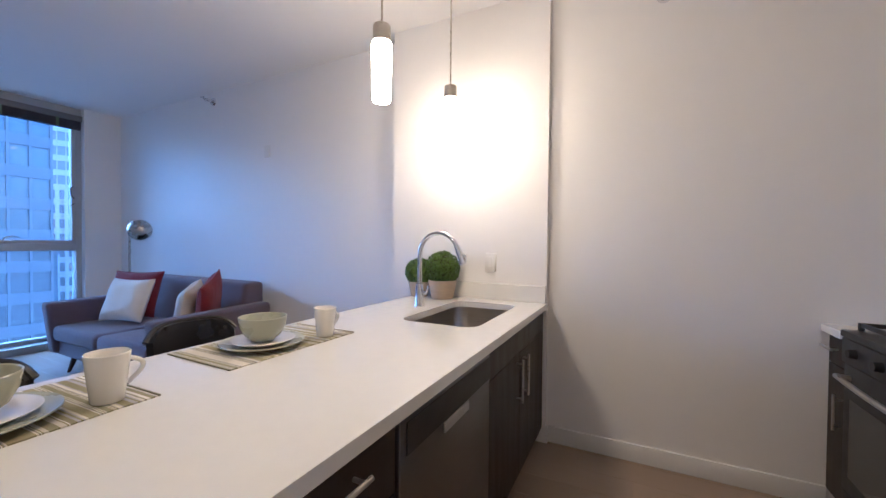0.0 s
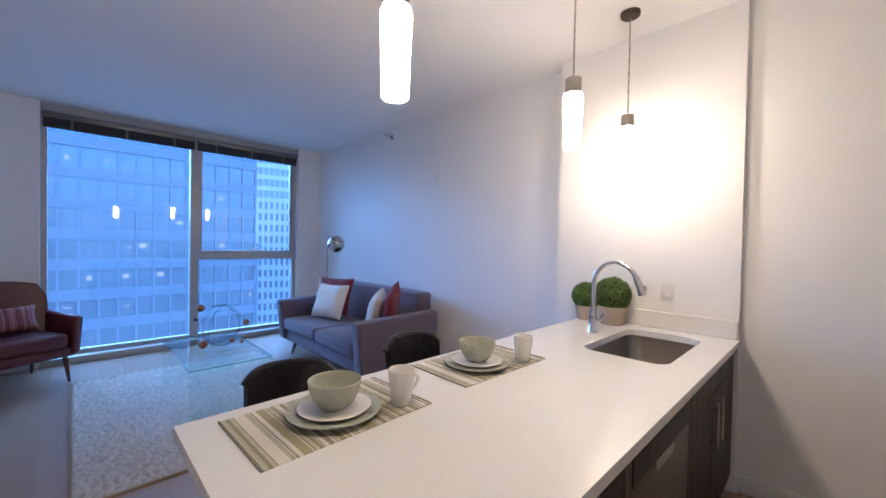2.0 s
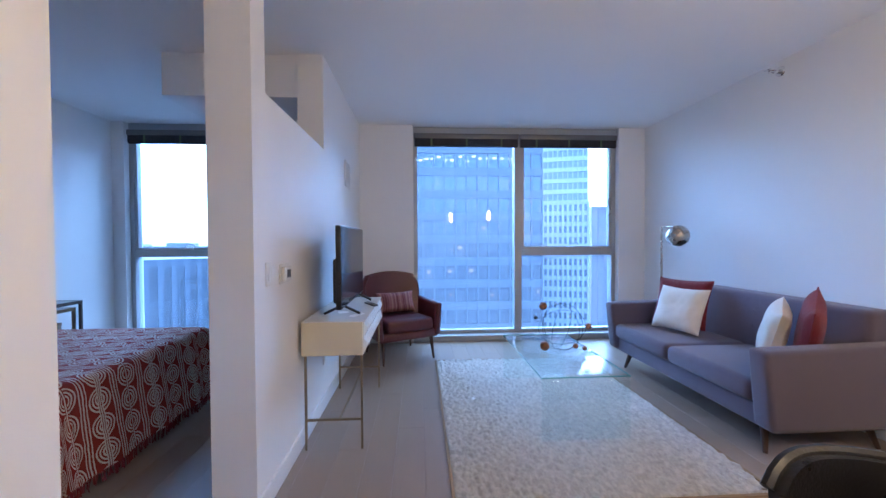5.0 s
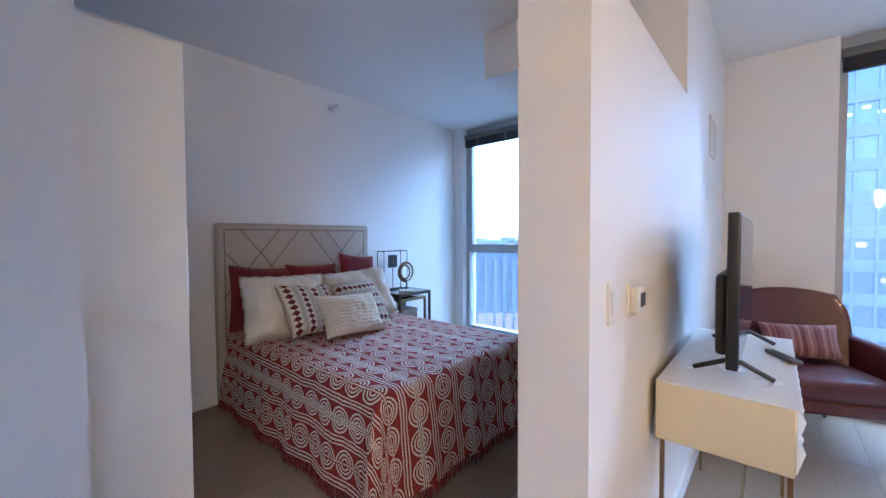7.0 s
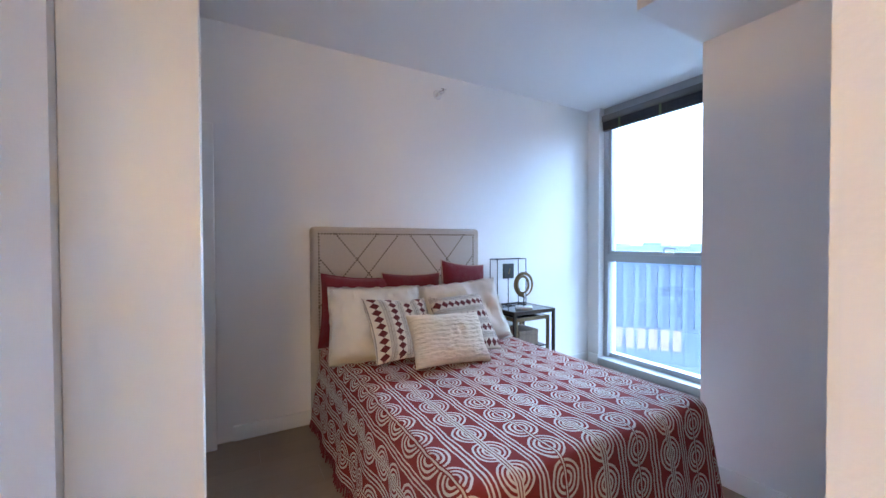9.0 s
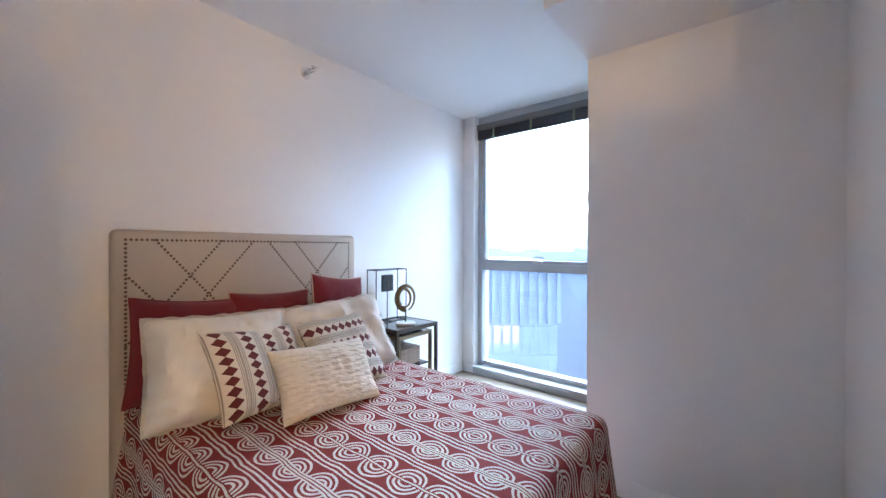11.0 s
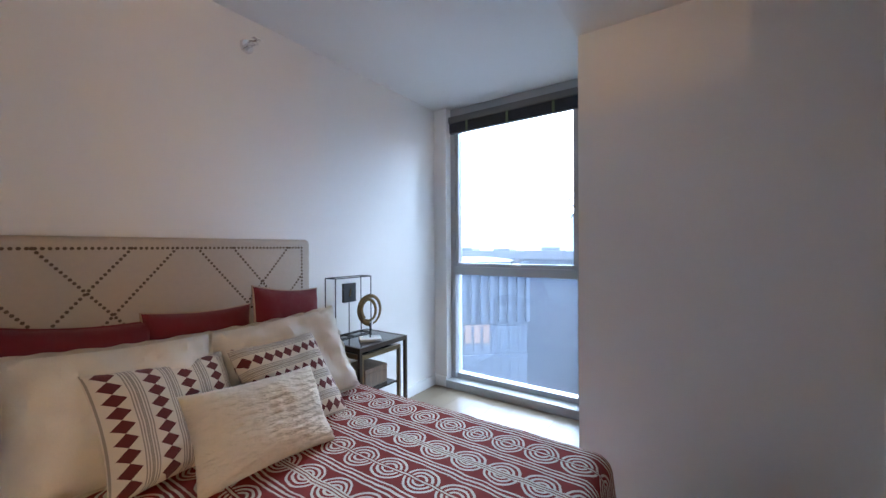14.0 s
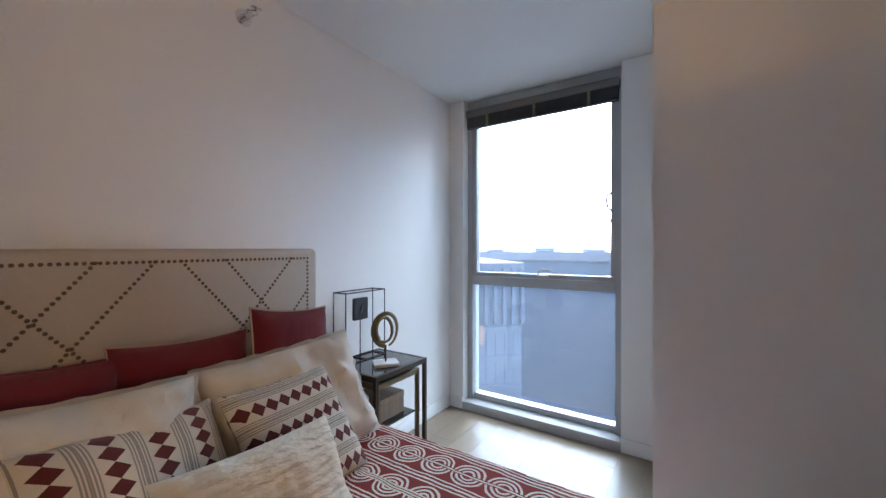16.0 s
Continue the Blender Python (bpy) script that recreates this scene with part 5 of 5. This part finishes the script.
def drape():
    """A cloth over the bed: flat on top, rounded at the edges and hanging in soft folds; uv in metres."""
    W, L, D, r = BX1 - BX0, BY1 - BY0, 0.5, 0.06
    na, nb = 110, 100
    av = [-(W / 2 + D) + (W + 2 * D) * i / na for i in range(na + 1)]
    bv = [(L + D) * j / nb for j in range(nb + 1)]

    def point(a, b):
        ea, eb = max(0.0, abs(a) - (W / 2 - r)), max(0.0, b - (L - r))
        d = math.hypot(ea, eb)
        x, y = min(abs(a), W / 2 - r), min(b, L - r)
        z = BZ + 0.006 * noise.noise(Vector((a * 3, b * 3, 0))) + 0.004 * noise.noise(Vector((a * 9, b * 9, 5)))
        if d > 0:
            q = r * math.pi / 2
            if d < q:
                out, down = r * math.sin(d / r), r * (1 - math.cos(d / r))
            else:
                out, down = r + 0.13 * (d - q), r + 0.985 * (d - q)
            k = min(1.0, down / 0.45)
            along = b * (1 if ea > eb else 0) + a * (1 if eb >= ea else 0)
            out += k * (0.012 * math.sin(along * 17 + 1.3) + 0.012 * noise.noise(Vector((along * 5, 3, 1))))
            if ea > 0.02 and eb > 0.02:
                out += 0.05 * k * math.sin(math.atan2(eb, ea) * 4)
            x, y = x + out * ea / d, y + out * eb / d
            z -= down
            if z < 0.012:
                x, y, z = x + 0.4 * (0.012 - z) * ea / d, y + 0.4 * (0.012 - z) * eb / d, 0.012 + 0.004 * (1 + noise.noise(Vector((a * 20, b * 20, 0))))
        return Vector(((BX0 + BX1) / 2 + math.copysign(x, a), BY0 + y, z))

    bm = bmesh.new()
    uvl = bm.loops.layers.uv.new("uv")
    g = [[bm.verts.new(point(a, b)) for a in av] for b in bv]
    for j in range(nb):
        for i in range(na):
            f = bm.faces.new((g[j][i], g[j][i + 1], g[j + 1][i + 1], g[j + 1][i]))
            for lp, (jj, ii) in zip(f.loops, ((j, i), (j, i + 1), (j + 1, i + 1), (j + 1, i))):
                lp[uvl].uv = (av[ii] + 5.03, bv[jj])
    hem = [g[j][0].co.copy() for j in range(nb + 1)] + [g[nb][i].co.copy() for i in range(na + 1)] + [g[j][na].co.copy() for j in range(nb, -1, -1)]
    bmesh.ops.recalc_face_normals(bm, faces=bm.faces[:])
    return bm, hem


cloth, hem = drape()
cover = part("coverlet", cloth, COVERLET, bed, "red coverlet with cream rings and stripes", world=True)
fr = bmesh.new()
rnd = random.Random(5)
for p, q in zip(hem, hem[1:]):
    n = max(1, round((q - p).length / 0.009))
    for k in range(n):
        c = p.lerp(q, k / n)
        low = Vector((c.x + rnd.uniform(-0.012, 0.012), c.y + rnd.uniform(-0.012, 0.012), max(0.004, c.z - rnd.uniform(0.035, 0.055))))
        s = Vector((rnd.uniform(-1, 1), rnd.uniform(-1, 1), 0)).normalized() * 0.004
        t = Vector((-s.y, s.x, 0))
        vs = [fr.verts.new(c + s + Vector((0, 0, 0.008))), fr.verts.new(c + t + Vector((0, 0, 0.008))), fr.verts.new(c - s + Vector((0, 0, 0.008))), fr.verts.new(low + s * 1.3), fr.verts.new(low + t * 1.3), fr.verts.new(low - s * 1.3)]
        for i in range(3):
            j = (i + 1) % 3
            fr.faces.new((vs[i], vs[j], vs[3 + j], vs[3 + i]))
        fr.faces.new((vs[5], vs[4], vs[3]))
part("fringe", fr, RED, cover, "dark red tasselled fringe", world=True)

# pillows stand on the bed and lean on the headboard
BP = "pillows on the bed"
cushion("bed_pillow", pose(-3.883, -4.496, 0.849, -13, 6, 182), 0.5, 0.5, 0.16, RED, "dark red square pillow against the headboard", 11.1, piping=RED, group=BP)
cushion("bed_pillow", pose(-4.346, -4.517, 0.844, -11, 2, 180), 0.5, 0.51, 0.16, RED, "dark red square pillow against the headboard", 12.7, piping=PIPING, group=BP)
cushion("bed_pillow", pose(-4.765, -4.45, 0.895, -8, 7, 192), 0.49, 0.55, 0.14, RED, "dark red square pillow with pale piping", 13.9, piping=PIPING, group=BP)
cushion("bed_pillow", pose(-3.945, -4.215, 0.806, -23.6, 1, 171), 0.6, 0.48, 0.24, WHITE_COTTON, "white cotton sham pillow with ruffled edge", 14.2, pinch=0.05, wrinkle=0.045, ruffle=0.016, group=BP)
cushion("bed_pillow", pose(-4.626, -4.231, 0.813, -30, -3.5, 174), 0.66, 0.47, 0.22, WHITE_COTTON, "white cotton sham pillow with ruffled edge", 15.6, pinch=0.05, wrinkle=0.045, ruffle=0.016, group=BP)
cushion("bed_pillow", pose(-4.062, -4.065, 0.788, -33, 5, 192), 0.5, 0.42, 0.14, DIAMOND, "cream pillow with columns of dark red diamonds", 16.3, group=BP)
cushion("bed_pillow", pose(-4.525, -4.06, 0.77, -35, 0, 185.6), 0.46, 0.455, 0.14, DIAMOND_ROWS, "cream pillow with rows of dark red diamonds", 17.8, group=BP)
cushion("bed_pillow", pose(-4.265, -3.833, 0.748, -32, 3.6, 182), 0.53, 0.33, 0.15, RUFFLE, "cream pillow with gathered ruffled texture", 18.4, wrinkle=0.012, gather=0.0035, group=BP)

# nest of bedside tables
ns = thing("nesting_table", "bronze metal bedside table with a black glass top", "table", "nest of bedside tables", at(-5.45, -4.53, 0))


def metal_table(th, x0, x1, y0, y1, z, metal):
    t = 0.022
    part("top_frame", boxes((x0, x1, y0, y0 + t, z - 0.03, z), (x0, x1, y1 - t, y1, z - 0.03, z), (x0, x0 + t, y0 + t, y1 - t, z - 0.03, z), (x1 - t, x1, y0 + t, y1 - t, z - 0.03, z)), metal, th, smooth=False, world=True)
    part("glass_top", boxes((x0 + t, x1 - t, y0 + t, y1 - t, z - 0.008, z - 0.001)), SMOKED, th, "black glass top", smooth=False, world=True)
    for x in (x0, x1 - t):
        for y in (y0, y1 - t):
            part("leg", boxes((x, x + t, y, y + t, 0, z - 0.03)), metal, th, smooth=False, world=True)
        part("foot_bar", boxes((x + 0.003, x + t - 0.003, y0 + t, y1 - t, 0.0, 0.018)), metal, th, smooth=False, world=True)


metal_table(ns, -5.65, -5.18, -4.735, -4.31, 0.74, BRONZE)
ns2 = thing("nesting_table", "smaller brass table nested under the bedside table", "table", "nest of bedside tables", at(-5.45, -4.5, 0))
metal_table(ns2, -5.61, -5.22, -4.72, -4.34, 0.678, BRASS)
part("shelf", boxes((-5.588, -5.242, -4.698, -4.362, 0.4, 0.41)), SMOKED, ns2, "black glass shelf", smooth=False, world=True)
bx = thing("keepsake_box", "striped grey wooden box on the lower shelf", "box", m=at(-5.42, -4.52, 0.41))
part("body", soft_box(-0.12, 0.1, -0.11, 0.11, 0.0, 0.1, 0.003, 1), BOXWOOD, bx)
part("lid", soft_box(-0.122, 0.102, -0.112, 0.112, 0.1, 0.135, 0.004, 1), BOXWOOD, bx)

rs = thing("ring_sculpture", "twisted gilded horn ring on a marble base", "sculpture", m=at(-5.39, -4.43, 0.74, -38))
part("base", soft_box(-0.075, 0.075, -0.06, 0.06, 0.0, 0.02, 0.004, 2), MARBLE, rs, "white marble base")
part("stem", rod((0, 0, 0.02), (0, 0, 0.12), 0.005), IRON, rs)


def twisted_loop(rx, rz, off, ph, r0):
    pts = []
    for k in range(33):
        a = radians(-90 + 345 * k / 32) + ph
        pts.append((off + rx * math.cos(a), 0.02 * math.sin(a * 1.5 + ph * 2), 0.215 + rz * math.sin(a)))
    return pts


for rx, rz, off, ph, r0 in ((0.074, 0.1, 0.0, 0.0, 0.021), (0.052, 0.072, 0.012, 0.7, 0.017)):
    pts = twisted_loop(rx, rz, off, ph, r0)
    bm = tube(pts, r0, 10, r_end=0.006)
    part("horn_loop", bm, HORN, rs, "gilded horn band")

cg = thing("wire_frame_ornament", "black wire box with a hanging dark plaque", "ornament", m=at(-5.4, -4.66, 0.74))
x0, x1, y0, y1, zt = -0.17, 0.17, -0.055, 0.055, 0.435
for a, b in (((x0, y0), (x1, y0)), ((x1, y0), (x1, y1)), ((x1, y1), (x0, y1)), ((x0, y1), (x0, y0))):
    for z in (0.004, zt):
        part("rail", rod((*a, z), (*b, z), 0.004, 6), IRON, cg)
    part("post", rod((*a, 0.004), (*a, zt), 0.004, 6), IRON, cg)
part("stem", rod((0.0, 0, 0.004), (0.0, 0, 0.25), 0.004, 6), IRON, cg)
part("crossbar", rod((0.0, y0, 0.004), (0.0, y1, 0.004), 0.004, 6), IRON, cg)
pl = part("plaque", soft_box(-0.06, 0.06, -0.01, 0.012, 0.25, 0.39, 0.003, 1), IRON, cg, "square dark plaque")
part("feather", tube([(0.006, 0.014, 0.295), (0.0, 0.016, 0.32), (-0.008, 0.014, 0.35)], 0.007, 6, r_end=0.002), BRASS, pl, "small brass feather")

sw = thing("light_switch", "white rocker light switch on the passage wall", "switch", m=at(-2.42, -2.98, 1.12))
part("plate", soft_box(-0.007, 0.0, -0.0375, 0.0375, -0.06, 0.06, 0.003, 2), PLASTIC, sw)
part("rocker", soft_box(-0.011, -0.007, -0.016, 0.016, -0.034, 0.034, 0.002, 1), PLASTIC, sw)
# ---- outside ----
solid("ground", boxes((-3000, 3000, -3000, 3000, -36.5, -36)), ASPHALT, "wet grey city ground far below", "ground", kind="structure", smooth=False)


def tower(name, x, y, w, d, z0, z1, bays, floor_h, label, wall_m, pane_m, rz=0.0, spandrel=0.32, fins=0.0, lit=0.0, seed=1, sides=(0,), fin_from=-99.0, fin_to=999.0):
    """A high building: a body with slabs and recessed panes on the faces asked for; local +x looks at the flat."""
    rnd = random.Random(seed)
    t = thing(name, label, "building", m=at(x, y, z0, rz))
    part("wall", boxes((-d, -0.35, -w / 2, w / 2, 0, z1 - z0)), wall_m, t, smooth=False)
    part("roof", boxes((-d - 0.2, 0.2, -w / 2 - 0.2, w / 2 + 0.2, z1 - z0, z1 - z0 + 0.9)), wall_m, t, smooth=False)
    floors = int((z1 - z0) / floor_h)
    bw = w / bays
    slabs, panes, lits, posts = bmesh.new(), bmesh.new(), bmesh.new(), bmesh.new()
    for f in range(floors + 1):
        z = f * floor_h
        box(slabs, -0.35, 0.0, -w / 2, w / 2, z, min(z + floor_h * spandrel, z1 - z0))
    for b in range(bays + 1):
        y0 = -w / 2 + b * bw
        box(posts, -0.35, 0.03 + fins, y0 - 0.12 - fins * 0.4, y0 + 0.12 + fins * 0.4, max(0, fin_from - z0) if fins else 0, min(z1, fin_to) - z0)
    for f in range(floors):
        for b in range(bays):
            y0, z = -w / 2 + b * bw, f * floor_h + floor_h * spandrel
            box(panes, -0.34, -0.25, y0 + 0.12, y0 + bw - 0.12, z, (f + 1) * floor_h)
            if rnd.random() < lit * 3:
                c, q = y0 + bw * rnd.uniform(0.3, 0.7), rnd.uniform(0.15, 0.4)
                h = (f + 1) * floor_h - rnd.uniform(0.3, 1.2)
                box(lits, -0.25, -0.22, c - q, c + q, h - rnd.uniform(0.15, 0.6), h)
    part("floor_slabs", slabs, wall_m, t, smooth=False)
    part("piers", posts, wall_m, t, smooth=False)
    part("windows", panes, pane_m, t, "bluish window glass", smooth=False)["kind"] = "stuff"
    if lit:
        part("lit_windows", lits, WARM_WINDOW, t, "windows lit from inside", smooth=False)["kind"] = "stuff"
    else:
        lits.free()
    return t


office = tower("office_tower", -64, 5.0, 29, 24, -36, 52, 16, 3.7, "glass office tower with lit floors across the street", FACADE_DARK, FACADE_GLASS, spandrel=0.36, lit=0.05, seed=4)
tower("apartment_tower", -112, 40.0, 17, 17, -36, 62, 12, 3.2, "pale tower with tall white vertical fins", FACADE_LIGHT, FACADE_GLASS2, rz=-18, spandrel=0.4, fins=0.5, lit=0.02, seed=9, fin_to=13.0)
tower("apartment_tower", -150, 112.0, 30, 20, -36, 40, 12, 3.2, "hazy pale tower far down the street", FACADE_LIGHT, FACADE_GLASS2, rz=-30, fins=0.4, seed=12)
tower("apartment_tower", -138, 80.0, 35, 20, -36, 13, 14, 3.3, "grey blue tower block behind the pale tower", FACADE_DARK, FACADE_GLASS2, seed=15)
rnd = random.Random(8)
for k in range(18):
    y = -9.5 + 1.15 * k + rnd.uniform(-0.3, 0.3)
    h = 50.3 + rnd.uniform(0, 0.9)
    part("ceiling_light", boxes((-0.24, -0.2, y - 0.3, y + 0.3, h, h + 0.28)), OFFICE_LIGHT, office, "bright office ceiling light", smooth=False)
# roofs seen from the bedroom
ribbed = tower("low_building", -48, -33.0, 24, 30, -36, -1.6, 18, 4.2, "dark ribbed low building with a few lit windows", FACADE_RIB, FACADE_RIB, rz=40, spandrel=0.2, fins=0.35, seed=21, fin_from=-9.4)
for k in range(6):
    part("lit_window", boxes((-0.2, 0.02, -1.2 + 1.3333 * k, -0.3 + 1.3333 * k, 23.6, 26.2)), YELLOW_WINDOW, ribbed, "window lit from inside", smooth=False)
flat = thing("low_building", "long low building with a pale snowy flat roof", "building", m=at(-95, -30, -36))
part("wall", boxes((-60, 0, -80, 60, 0, 35.2)), FACADE_RIB, flat, smooth=False)
part("roof", boxes((-60.5, 0.6, -80.5, 60.5, 35.2, 36.1)), SNOW, flat, "pale snowy roof", smooth=False)
part("parapet", boxes((0.6, 1.0, -80.5, 60.5, 34.4, 36.5)), FACADE_DARK, flat, smooth=False)
for k in range(7):
    part("roof_unit", soft_box(-30 + 2 * (k % 3), -24 + 2 * (k % 3), -60 + 15 * k, -54 + 15 * k, 36.1, 37.0 + 0.3 * (k % 2), 0.2, 1), FACADE_RIB, flat, "grey rooftop unit")
tower("apartment_tower", -190, -62.0, 36, 24, -36, 17, 12, 3.4, "far tower block with fog put into its pale colour", FOG_TOWER, FOG_TOWER, seed=31)
pod = thing("podium_roof", "grey flat podium roof with vents below the window", "building", m=at(-30, -10, -36))
part("wall", boxes((-18, 10, -16, 8, 0, 18)), FACADE_BRICK, pod, smooth=False)
part("roof", boxes((-18.3, 10.3, -16.3, 8.3, 18, 18.5)), ROOFING, pod, "grey membrane roof", smooth=False)
for k in range(4):
    part("roof_vent", lathe([(0.7, 0), (0.7, 1.2), (0.9, 1.3), (0.0, 1.5)], 16, (-8 + 4 * k, -8 + 3 * (k % 2), 18.5)), FACADE_LIGHT, pod, "round roof vent")

# ---- floor planks, laid towards the windows ----
plank_mesh = {}


def plank(length, width=0.178):
    key = round(length, 2)
    if key not in plank_mesh:
        bm = bmesh.new()
        box(bm, 0.0004, key - 0.0004, 0.0004, width - 0.0004, -0.013, 0.0)
        bmesh.ops.bevel(bm, geom=[e for e in bm.edges if e.verts[0].co.z > -0.001 and e.verts[1].co.z > -0.001], offset=0.0008, segments=1, affect="EDGES")
        plank_mesh[key] = mesh_of(bm, PLANK, False, "plank")
    return plank_mesh[key]


rnd = random.Random(17)
y, row = -4.9, 0
while y < 2.15:
    x, length = -6.86, (0.5, 1.1, 0.8, 1.35)[row % 4]
    while x < 0.8:
        length = min(length, 0.84 - x)
        if length > 0.08:
            p = new("plank", plank(length))
            p.parent = floor
            p.location = (x, y, 0)
        x += round(length, 2) if length > 0.08 else 1
        length = 1.4
    y += 0.178
    row += 1
